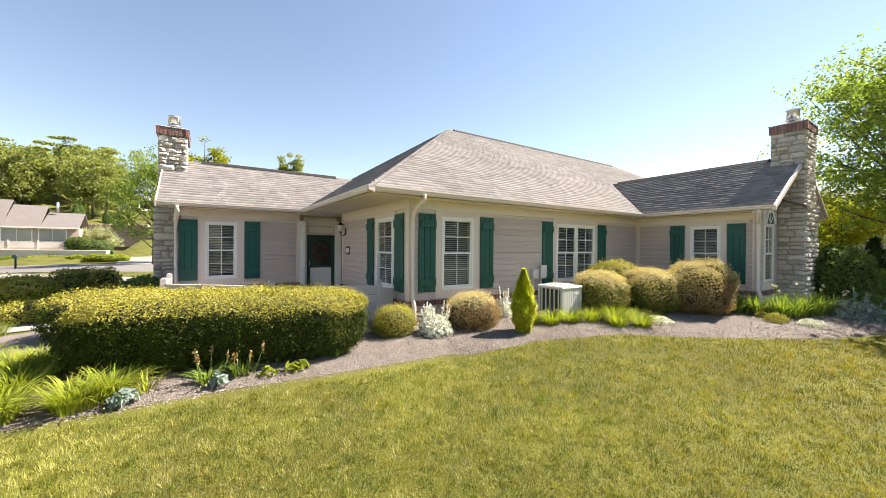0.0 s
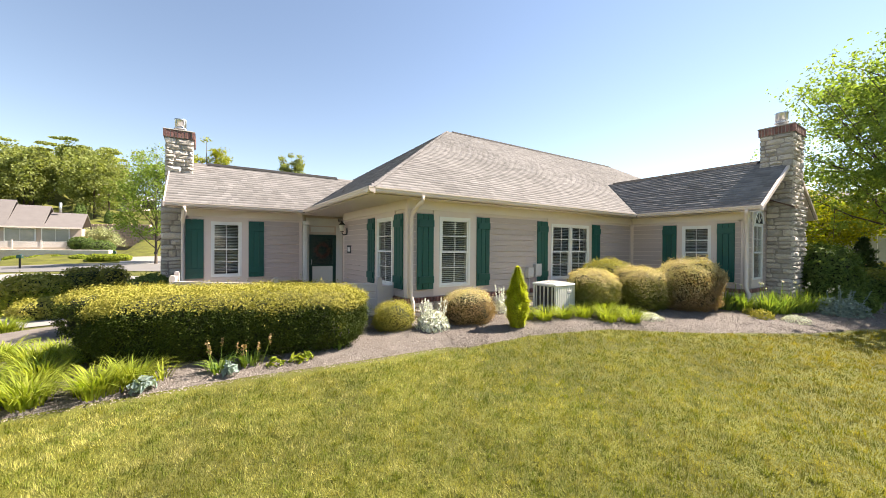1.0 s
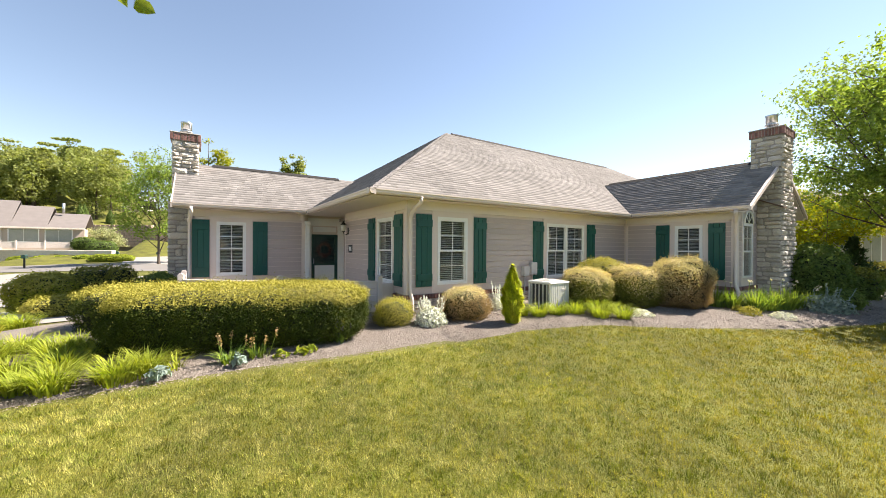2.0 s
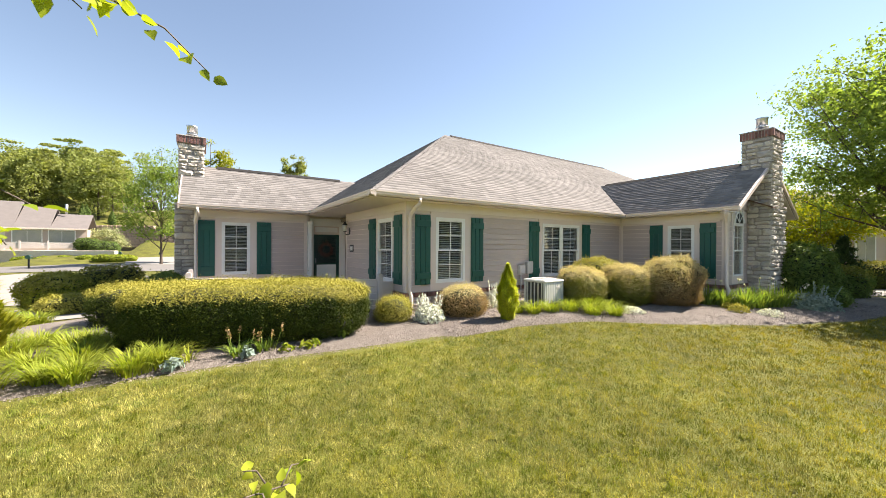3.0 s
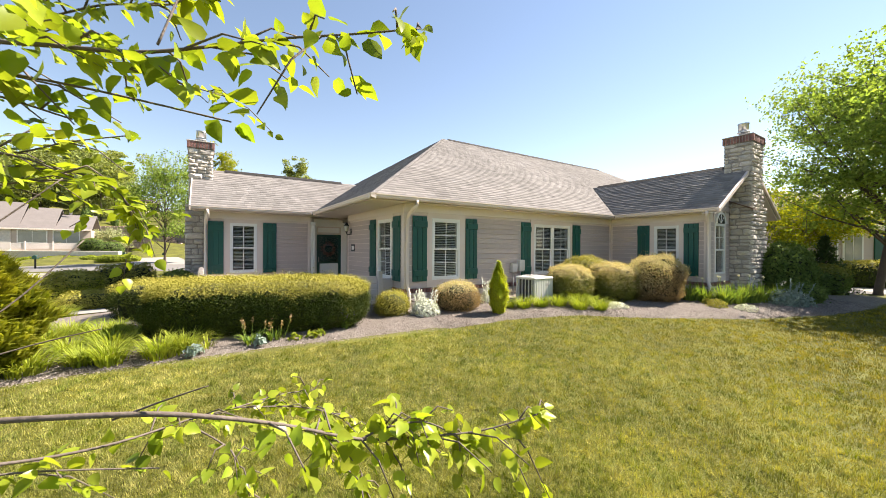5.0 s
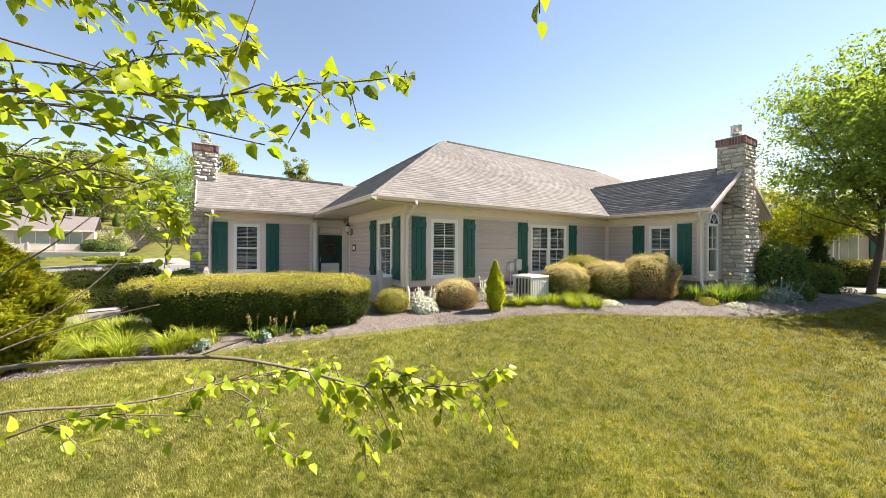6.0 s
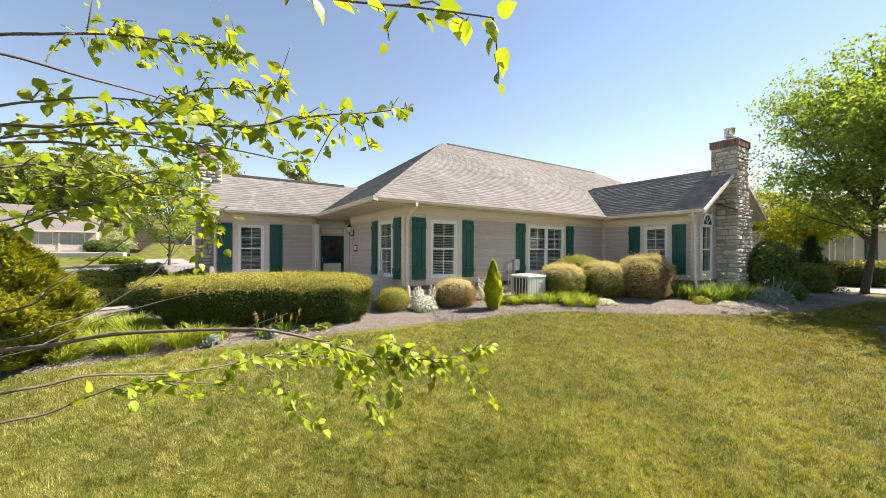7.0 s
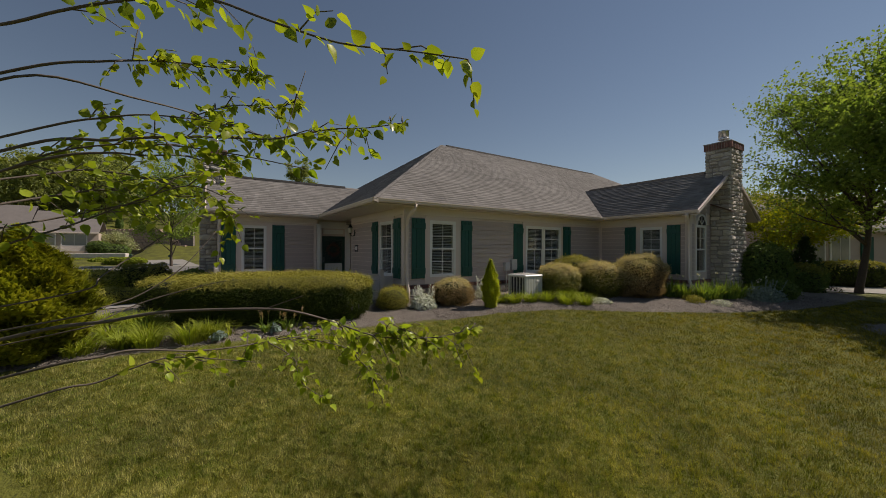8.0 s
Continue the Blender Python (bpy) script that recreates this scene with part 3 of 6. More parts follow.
ring = [(0.35 * math.cos(t), 0.35 * math.sin(t)) for t in (math.pi * k / 16 for k in range(17))]
ring2 = [(0.29 * math.cos(t), 0.29 * math.sin(t)) for t in (math.pi * k / 16 for k in range(17))]
for (a, b), (c, d), (e, f), (g, h) in zip(ring, ring[1:], ring2, ring2[1:]):
    add_prism(bm, [(11.92 + a, 2.66 + b), (11.92 + c, 2.66 + d), (11.92 + g, 2.66 + h), (11.92 + e, 2.66 + f)], YG - 0.03, YG + 0.03, "y")
for t in (45, 90, 135):
    c, s = math.cos(radians(t)), math.sin(radians(t))
    add_tube(bm, [(11.92 + 0.02 * c, YG - 0.016, 2.66 + 0.02 * s), (11.92 + 0.3 * c, YG - 0.016, 2.66 + 0.3 * s)], 0.009, 6)
part("arch_frame", bm, M["white"], aw)
bm = bmesh.new()
add_prism(bm, [(11.92 + a, 2.66 + b) for a, b in ring2], YG - 0.012, YG - 0.006, "y")
part("arch_pane", bm, mat("arch_glass", (0.03, 0.05, 0.07), None, 0.05, 3, 30, 0.0, spec=0.9), aw)

# ---------------------------------------------------------------- entry
M["copper"] = mat("brown_flashing", (0.16, 0.10, 0.08), None, 0.6, 10, 60, 0.1)
entry_face = Face("y", 11.18, -1)
entry = part("entry_wall", pierced(entry_face, 2.06, 4.2, -0.2, 3.0, [(2.31, 3.15, 0.42, 2.34)]), M["trim"], house, "beige entry wall with a door surround")
part("alcove_side", box(1.9, 2.06, YL + 0.16, 11.18, -0.2, 3.0), M["trim"], house)
part("alcove_side", box(XF + 0.38, XF + 0.54, 9.9, 11.18, -0.2, 3.0), M["trim"], house)
part("alcove_back", box(XF + 0.16, XF + 1.06, 9.72, 9.87, -0.2, 3.0), M["trim"], house)
flat(house, "pilaster", left_face, 2.07, 2.20, 0.06, 0.4, 2.62, "white", 0.006, -0.12)
flat(house, "pilaster_cap", left_face, 2.05, 2.24, 0.085, 2.62, 2.74, "white", 0.01, -0.12)
flat(house, "door_head", entry_face, 2.2, 3.5, 0.05, 2.62, 2.86, "white", 0.005)
flat(house, "transom_panel", entry_face, 2.36, 3.10, 0.03, 2.42, 2.58, "white", 0.004)
flat(house, "door_casing", entry_face, 2.21, 2.31, 0.05, 0.4, 2.62, "white", 0.005)
flat(house, "door_casing", entry_face, 3.15, 3.36, 0.05, 0.4, 2.62, "white", 0.005)
door = part("door", pierced(entry_face, 2.31, 3.15, 0.42, 2.34, [(2.41, 3.05, 0.55, 2.24)], 0.05), M["darkgreen"], house, "dark green storm door with a wreath behind its glass")
door.matrix_basis = Matrix.Translation((0, -0.03, 0))
flat(door, "inner_door", entry_face, 2.35, 3.11, -0.06, 0.45, 2.32, "darkgreen", 0.004, -0.1)
flat(door, "kick_panel", entry_face, 2.41, 3.05, -0.012, 0.55, 1.34, "white", 0.004, -0.03)
flat(door, "rail", entry_face, 2.41, 3.05, 0.0, 1.34, 1.40, "darkgreen", 0.004, -0.04)
p = part("pane", wall_box(bmesh.new(), entry_face, 2.41, 3.05, -0.03, -0.024, 1.40, 2.24), M["glass"], door, "clear reflecting storm-door glass")
p.visible_shadow = False
bm = bmesh.new()
add_tube(bm, [(2.36, 11.13, 1.4), (2.36, 11.09, 1.42), (2.36, 11.09, 1.54), (2.36, 11.13, 1.56)], 0.012, 6)
part("handle", bm, M["metal"], door, "brushed steel pull handle")
t = RNG.uniform(0, 2 * math.pi, 420)
rr = 0.2 + RNG.normal(0, 0.03, 420)
wp = np.stack([2.73 + rr * np.cos(t), 11.20 + RNG.uniform(-0.02, 0.02, 420), 1.84 + rr * np.sin(t)], 1)
wreath = thing("wreath", leaf_mesh("wreath", wp, RNG.normal(size=(420, 3)) + np.array([0, -1, 0]), 0.07, leaf_mat("dried_leaf", (0.10, 0.06, 0.055), (0.24, 0.13, 0.13))), None, "round wreath of dried brown leaves hanging on the door", "wreath")
porch = thing("porch_slab", box(-0.6, XF - 0.03, 6.8, 11.17, 0.0, 0.40, 0.01), M["concrete"], "pale concrete porch slab at the front door", "porch slab", kind="structure")

# ---------------------------------------------------------------- roofs
def course_strips(p0, p1, q0, q1, step=0.143, seed=3, thick=0.0045, wmin=0.10, wmax=0.28):
    """Tabs of shingle laid in courses on the quad eave p0-p1, ridge q0-q1. Gives corners of each tab: four low, four high."""
    r = random.Random(seed)
    p0, p1, q0, q1 = map(Vector, (p0, p1, q0, q1))
    up = (q0 - p0).cross(p1 - p0)
    n = up.normalized()
    if n.z < 0:
        n = -n
    along = (p1 - p0).normalized()
    slope = n.cross(along).normalized()
    if slope.z < 0:
        slope = -slope
    height = (q0 - p0).dot(slope)
    tabs, k = [], 0
    while k * step < height:
        s0, s1 = k * step, min((k + 1) * step + 0.015, height)
        f = (s0 + s1) / 2 / height
        a = (p0 - p0).dot(along) + ((q0 - p0).dot(along)) * f
        b = (p1 - p0).dot(along) + ((q1 - p1).dot(along)) * f
        u = a - r.uniform(0, 0.1)
        while u < b:
            w = r.uniform(wmin, wmax)
            v0, v1 = max(u, a), min(u + w, b)
            if v1 - v0 > 0.01:
                lift = thick * r.choice((1.0, 1.0, 0.45))
                tabs.append((p0 + slope * s0 + along * v0, along * (v1 - v0 - 0.003), slope * (s1 - s0), n * lift))
            u += w
        k += 1
    return tabs


def tab_mesh(name, tabs, material):
    co, fs = [], []
    for o, a, s, n in tabs:
        i = len(co)
        co += [o, o + a, o + n, o + a + n, o + a + s + n * 0.4, o + s + n * 0.4]
        fs += [(i, i + 1, i + 3, i + 2), (i + 2, i + 3, i + 4, i + 5), (i, i + 2, i + 5, i), (i + 1, i + 4, i + 3, i + 1)]
    fs = [f for f in fs if f[0] != f[3]]
    return quick(name, np.array([tuple(c) for c in co]), fs, material)


def slab(name, pts, thick, material, parent, label=""):
    bm = bmesh.new()
    lo = [bm.verts.new(Vector(p) - Vector((0, 0, thick))) for p in pts]
    hi = [bm.verts.new(p) for p in pts]
    n = len(pts)
    bm.faces.new(hi)
    bm.faces.new(lo[::-1])
    for i in range(n):
        bm.faces.new((lo[i], lo[(i + 1) % n], hi[(i + 1) % n], hi[i]))
    bmesh.ops.recalc_face_normals(bm, faces=bm.faces)
    return part(name, bm, M[material], parent, label)


XE, YE = 2.06, 5.52           # eave lines of the hipped main roof
PEAK = Vector((7.60, 11.35, 6.57))
ZE = 3.04
RX, RZ, RE = 13.2, 4.53, 10.78   # ridge and eave of the wing with the gable
LYR, LZR, LYE = 12.7, 4.46, 10.48  # ridge and eave of the entry-side wing
XEND = 24.4
S_MAIN = (PEAK.z - ZE) / (PEAK.y - YE)
S_HIP = (PEAK.z - ZE) / (PEAK.x - XE)
roof = part("roof", bmesh.new(), M["shingle"], house, "grey-brown asphalt shingle hip and gable roof")
main_q = ((XE, YE, ZE), (XEND, YE, ZE), (XEND - 5.5, PEAK.y, PEAK.z), tuple(PEAK))
slab("roof_slope", [main_q[0], main_q[1], main_q[2], main_q[3]], 0.08, "shingle", roof)
slab("roof_slope", [(XE, YE, ZE), tuple(PEAK), (XE, 17.2, ZE)], 0.08, "shingle", roof)
slab("roof_slope", [tuple(PEAK), (XEND - 5.5, PEAK.y, PEAK.z), (XEND, 17.2, ZE), (XE, 17.2, ZE)], 0.08, "shingle", roof)
slab("roof_slope", [(XEND, YE, ZE), (XEND, 17.2, ZE), (XEND - 5.5, PEAK.y, PEAK.z)], 0.08, "shingle", roof)
yv = YE + (RZ - ZE) / S_MAIN
slab("roof_slope", [(RE, 2.50, ZE), (RE, YE, ZE), (RX, yv, RZ), (RX, 2.50, RZ)], 0.08, "shingle", roof)
slab("roof_slope", [(2 * RX - RE, 2.50, ZE), (2 * RX - RE, YE, ZE), (RX, yv, RZ), (RX, 2.50, RZ)], 0.08, "shingle", roof)
xv = XE + (LZR - ZE) / S_HIP
slab("roof_slope", [(-1.23, LYE, ZE), (XE, LYE, ZE), (xv, LYR, LZR), (-1.23, LYR, LZR)], 0.08, "shingle", roof)
slab("roof_slope", [(-1.23, 2 * LYR - LYE, ZE), (XE, 2 * LYR - LYE, ZE), (xv, LYR, LZR), (-1.23, LYR, LZR)], 0.08, "shingle", roof)
LIFT = Vector((0, 0, 0.004))


def up(q):
    return [Vector(p) + LIFT for p in q]


main_tabs = course_strips(*up([(XE, YE, ZE), (XEND, YE, ZE), tuple(PEAK), (XEND - 5.5, PEAK.y, PEAK.z)]), seed=5)
main_tabs = [t for t in main_tabs if not (t[0].x > RE + 0.1 and t[0].z < ZE + 0.002 + (t[0].x - RE) * 0.617 and t[0].x < 2 * RX - RE and t[0].y < yv and t[0].z < ZE + 0.617 * (2 * RX - RE - t[0].x)) and t[0].x < 21]
hip_tabs = course_strips(*up([(XE, 17.2, ZE), (XE, YE, ZE), tuple(PEAK), tuple(PEAK)]), seed=6, thick=0.009)
right_tabs = course_strips(*up([(RE, YE, ZE), (RE, 2.50, ZE), (RX, yv, RZ), (RX, 2.50, RZ)]), seed=7, thick=0.012)
left_tabs = course_strips(*up([(-1.23, LYE, ZE), (XE, LYE, ZE), (-1.23, LYR, LZR), (xv, LYR, LZR)]), seed=8)
near = [t for t in main_tabs if t[0].x < 7.5 and t[0].y < 6.9][:300]
rest = [t for t in main_tabs if t not in near]
for name, tabs in (("main", rest), ("hip", hip_tabs), ("right", right_tabs), ("left", left_tabs)):
    tagged(part("shingles", tab_mesh("shingles", tabs, M["shingle"]), None, roof, "weathered grey-brown shingle courses"), kind="stuff")
bm = bmesh.new()
for a, b, w in (((RX, 2.45, RZ), (RX, yv, RZ), 0.11), (tuple(PEAK), (XEND - 5.5, PEAK.y, PEAK.z), 0.11), ((-0.6, LYR, LZR), (xv - 0.4, LYR, LZR), 0.11)):
    a, b = Vector(a), Vector(b)
    d = (b - a).normalized()
    s = Vector((-d.y, d.x, 0)).normalized() * w
    a, b = a + d * 0.25, b - d * (0.9 if b.x == RX else 0.25)
    vs = [bm.verts.new(p) for p in (a - s + Vector((0, 0, -0.045)), a + Vector((0, 0, 0.05)), a + s + Vector((0, 0, -0.045)), b - s + Vector((0, 0, -0.045)), b + Vector((0, 0, 0.05)), b + s + Vector((0, 0, -0.045)))]
    bm.faces.new((vs[0], vs[3], vs[4], vs[1])), bm.faces.new((vs[1], vs[4], vs[5], vs[2])), bm.faces.new(vs[:3]), bm.faces.new(vs[3:][::-1])
part("ridge_vent", bm, M["ridgevent"], roof, "black ridge vent strip")
# hip caps: overlapping bent shingles up the near hip
a, b = Vector((XE, YE, ZE)), PEAK
d = (b - a).normalized()
n = int((b - a).length / 0.15)
cap = bmesh.new()
for k in range(n):
    o = a + d * (0.15 * k) + Vector((0, 0, 0.008))
    l = Vector((-0.02, 0.10, 0.012)) * 0.8
    r_ = Vector((0.10, -0.02, 0.012)) * 0.8
    v = [cap.verts.new(o + l + Vector((0, 0, 0.004))), cap.verts.new(o + Vector((0, 0, 0.006))), cap.verts.new(o + r_ + Vector((0, 0, 0.004))),
         cap.verts.new(o + d * 0.19 + l - Vector((0, 0, 0.008))), cap.verts.new(o + d * 0.19 + Vector((0, 0, 0.006))), cap.verts.new(o + d * 0.19 + r_ - Vector((0, 0, 0.008)))]
    cap.faces.new((v[0], v[1], v[4], v[3])), cap.faces.new((v[1], v[2], v[5], v[4]))
part("hip_cap", cap, M["shingle"], roof)

# soffits, gutters, rakes
def soffit(x0, x1, y0, y1):
    part("soffit", box(x0, x1, y0, y1, Z_SOF, Z_SOF + 0.02), M["soffit"], house)


soffit(XE + 0.02, RE + 0.4, YE + 0.02, YM)
soffit(XE + 0.02, XF, YM, YL)
soffit(XF, XF + 1.2, 9.87, 11.3)
soffit(2.06, XF, YL, 11.3)
soffit(-1.2, 2.06, LYE + 0.02, YL)
soffit(RE + 0.02, XR, 2.55, YE)
GUT = [(0.0, 0.0), (0.06, 0.0), (0.085, 0.03), (0.085, 0.055), (0.10, 0.075), (0.10, 0.10), (0.092, 0.10), (0.08, 0.06), (0.0, 0.06)]


def gutter(axis, line, a, b, out):
    bm = bmesh.new()
    if axis == "x":
        add_prism(bm, [(line + out * (u - 0.0), Z_SOF + 0.01 + v) for u, v in GUT], a, b, "x")
        add_box(bm, a, b, min(line, line - out * 0.03), max(line, line - out * 0.03), Z_SOF - 0.01, Z_SOF + 0.115)
    else:
        add_prism(bm, [(line + out * (u - 0.0), Z_SOF + 0.01 + v) for u, v in GUT], a, b, "y")
        add_box(bm, min(line, line - out * 0.03), max(line, line - out * 0.03), a, b, Z_SOF - 0.01, Z_SOF + 0.115)
    part("gutter", bm, M["trim"], house, "beige metal eave gutter")


gutter("x", YE + 0.02, XE - 0.08, RE - 0.08, -1)
gutter("y", XE + 0.02, YE - 0.08, LYE - 0.08, -1)
gutter("x", LYE + 0.02, -1.26, XE - 0.08, -1)
gutter("y", RE + 0.02, 2.46, YE - 0.08, -1)
for s in (1, -1):
    bm = bmesh.new()
    ex = RX - s * (RX - RE)
    add_prism(bm, [(ex - s * 0.08, ZE - 0.12), (ex - s * 0.08, ZE - 0.03), (RX, RZ - 0.01), (RX, RZ - 0.12)], 2.44, 2.50, "y")
    part("rake_board", bm, M["trim"], house)
    bm = bmesh.new()
    add_prism(bm, [(ex - s * 0.02, ZE - 0.13), (RX, RZ - 0.13), (RX, RZ - 0.15), (ex - s * 0.02, ZE - 0.15)], 2.50, YG, "y")
    part("rake_soffit", bm, M["soffit"], house)
bm = bmesh.new()
add_prism(bm, [(LYE - 0.08, ZE - 0.13), (LYE - 0.08, ZE), (LYR, LZR + 0.02), (LYR, LZR - 0.15)], -1.25, -1.225, "x")
part("rake_board", bm, M["trim"], house)


def downspout(pts):
    bm = bmesh.new()
    add_tube(bm, pts, 0.048, 8, 0.8)
    ob = part("downspout", bm, M["trim"], house, "beige downspout with bent elbows")
    return ob


downspout([(3.10, YE - 0.05, 2.96), (3.10, YE - 0.04, 2.86), (3.06, YE + 0.05, 2.78), (3.05, YM - 0.12, 2.66), (3.05, YM - 0.07, 2.56), (3.05, YM - 0.065, 1.0), (3.05, YM - 0.14, 0.86), (3.05, YM - 0.14, 0.42)])
downspout([(-0.83, LYE - 0.05, 2.95), (-0.83, LYE - 0.04, 2.8), (-0.88, YL - 0.12, 2.6), (-0.88, YL - 0.07, 2.5), (-0.88, YL - 0.065, 1.1), (-0.88, YL - 0.14, 0.95), (-0.88, YL - 0.14, 0.3)])
downspout([(RE - 0.05, 2.75, 2.95), (RE - 0.05, 2.76, 2.86), (XR - 0.12, 2.87, 2.7), (XR - 0.07, 2.88, 2.6), (XR - 0.065, 2.88, 1.0), (XR - 0.14, 2.80, 0.85), (XR - 0.14, 2.80, 0.45)])

# ---------------------------------------------------------------- chimneys
def chimney(kind):
    if kind == "right":
        x0, x1, y0, y1 = 12.62, 13.9, 2.34, YG
        ux0, ux1, uy0, uy1 = 12.78, 13.72, 2.37, 3.09
        faces = [("x", -1), ("y", -1)]
        top, sh = 5.15, 3.2
    else:
        x0, x1, y0, y1 = -1.42, -0.92, 11.85, 13.35
        ux0, ux1, uy0, uy1 = -1.34, -0.68, 12.0, 13.2
        faces = [("y", -1)]
        top, sh = 4.97, 3.2
    c = part("chimney", bmesh.new(), M["mortar"], house, "grey limestone chimney with a red brick cap")
    part("core", box(x0 + 0.02, x1, y0 + 0.02, y1, -0.2, sh), M["mortar"], c)
    part("core", box(ux0 + 0.02, ux1 - 0.02, uy0 + 0.02, uy1 - 0.02, sh - 0.3, top), M["mortar"], c)
    for axis, out in faces:
        lo, hi = (Face(axis, (x0 if axis == "x" else y0) + 0.022, out), Face(axis, (ux0 if axis == "x" else uy0) + 0.022, out))
        a, b = (y0, y1) if axis == "x" else (x0, x1)
        stonework(c, lo, a, b, 0.1, sh + (0.1 if axis == "x" else 0.0), 11 if axis == "x" else 17, 0.07)
        a, b = (uy0, uy1) if axis == "x" else (ux0, ux1)
        stonework(c, hi, a, b, sh, top, 21 if axis == "x" else 27, 0.065)
    if kind == "right":
        bm = bmesh.new()
        add_prism(bm, [(y0 - 0.05, sh - 0.12), (y1, sh + 0.16), (y1, sh + 0.19), (y0 - 0.05, sh - 0.08)], x0 - 0.07, ux0 + 0.04, "x")
        part("shoulder_cap", bm, M["copper"], c, "brown metal shoulder flashing")
    # soldier brick cap with a thin slab
    for axis, out in (("x", -1), ("y", -1), ("x", 1)):
        if axis == "x":
            f, a, b = Face("x", ux0 if out < 0 else ux1, out), uy0 - 0.05, uy1 + 0.03
        else:
            f, a, b = Face("y", uy0, out), ux0 - 0.03, ux1 + 0.03
        soldier_course(c, f, a, b, top + 0.004, top + 0.20, 0.03, 9)
    part("cap_core", box(ux0 - 0.015, ux1 + 0.015, uy0 - 0.015, uy1 + 0.015, top, top + 0.195), M["mortar"], c)
    part("cap_slab", box(ux0 - 0.04, ux1 + 0.04, uy0 - 0.04, uy1 + 0.04, top + 0.202, top + 0.235, 0.01), M["mortar"], c)
    cx, cy, z = (ux0 + ux1) / 2, (uy0 + uy1) / 2, top + 0.235
    flue = part("flue", add_tube(bmesh.new(), [(cx, cy, z - 0.05), (cx, cy, z + 0.17)], 0.11, 16), M["metal"], c, "shiny galvanized flue")
    part("collar", add_tube(bmesh.new(), [(cx, cy, z + 0.16), (cx, cy, z + 0.19)], 0.16, 16), M["metal"], flue)
    part("hood", add_tube(bmesh.new(), [(cx, cy, z + 0.23), (cx, cy, z + 0.42), (cx, cy, z + 0.45)], [0.14, 0.14, 0.16], 16), M["metal"], flue)
    for k in range(4):
        a = (k + 0.5) * math.pi / 2
        part("strap", add_tube(bmesh.new(), [(cx + 0.135 * math.cos(a), cy + 0.135 * math.sin(a), z + 0.16), (cx + 0.135 * math.cos(a), cy + 0.135 * math.sin(a), z + 0.44)], 0.009, 4), M["metal"], flue)
    return c


chimney("right")
chimney("left")

# ---------------------------------------------------------------- plants
def noise_at(p, s):
    return np.array([noise.noise(Vector(q) * s) for q in p])


def rounded_points(n, half, power, rng=RNG):
    """Points and normals on a rounded box with the given half sizes; power 2 is an ellipsoid, more is boxier."""
    d = rng.normal(size=(n * 2, 3))
    d = unit(d)
    r = (np.abs(d[:, 0]) ** power + np.abs(d[:, 1]) ** power + np.abs(d[:, 2]) ** power) ** (-1 / power)
    area = (r ** 2)
    keep = rng.random(len(d)) < area / area.max()
    d, r = d[keep][:n], r[keep][:n]
    p = d * r[:, None]
    nrm = np.sign(p) * np.abs(p) ** (power - 1)
    half = np.asarray(half, float)
    return p * half, unit(nrm / half), r


def core_mesh(name, half, power, lump, material, seed, shrink=0.86, segs=28):
    bm = bmesh.new()
    bmesh.ops.create_icosphere(bm, subdivisions=4, radius=1.0)
    off = Vector((seed * 3.1, seed * 1.7, seed))
    for v in bm.verts:
        d = v.co.normalized()
        r = (abs(d.x) ** power + abs(d.y) ** power + abs(d.z) ** power) ** (-1 / power)
        p = Vector((d.x * r * half[0], d.y * r * half[1], d.z * r * half[2]))
        v.co = p * (shrink + lump * noise.noise(p * 3.0 + off))
    return as_mesh(name, bm, material)


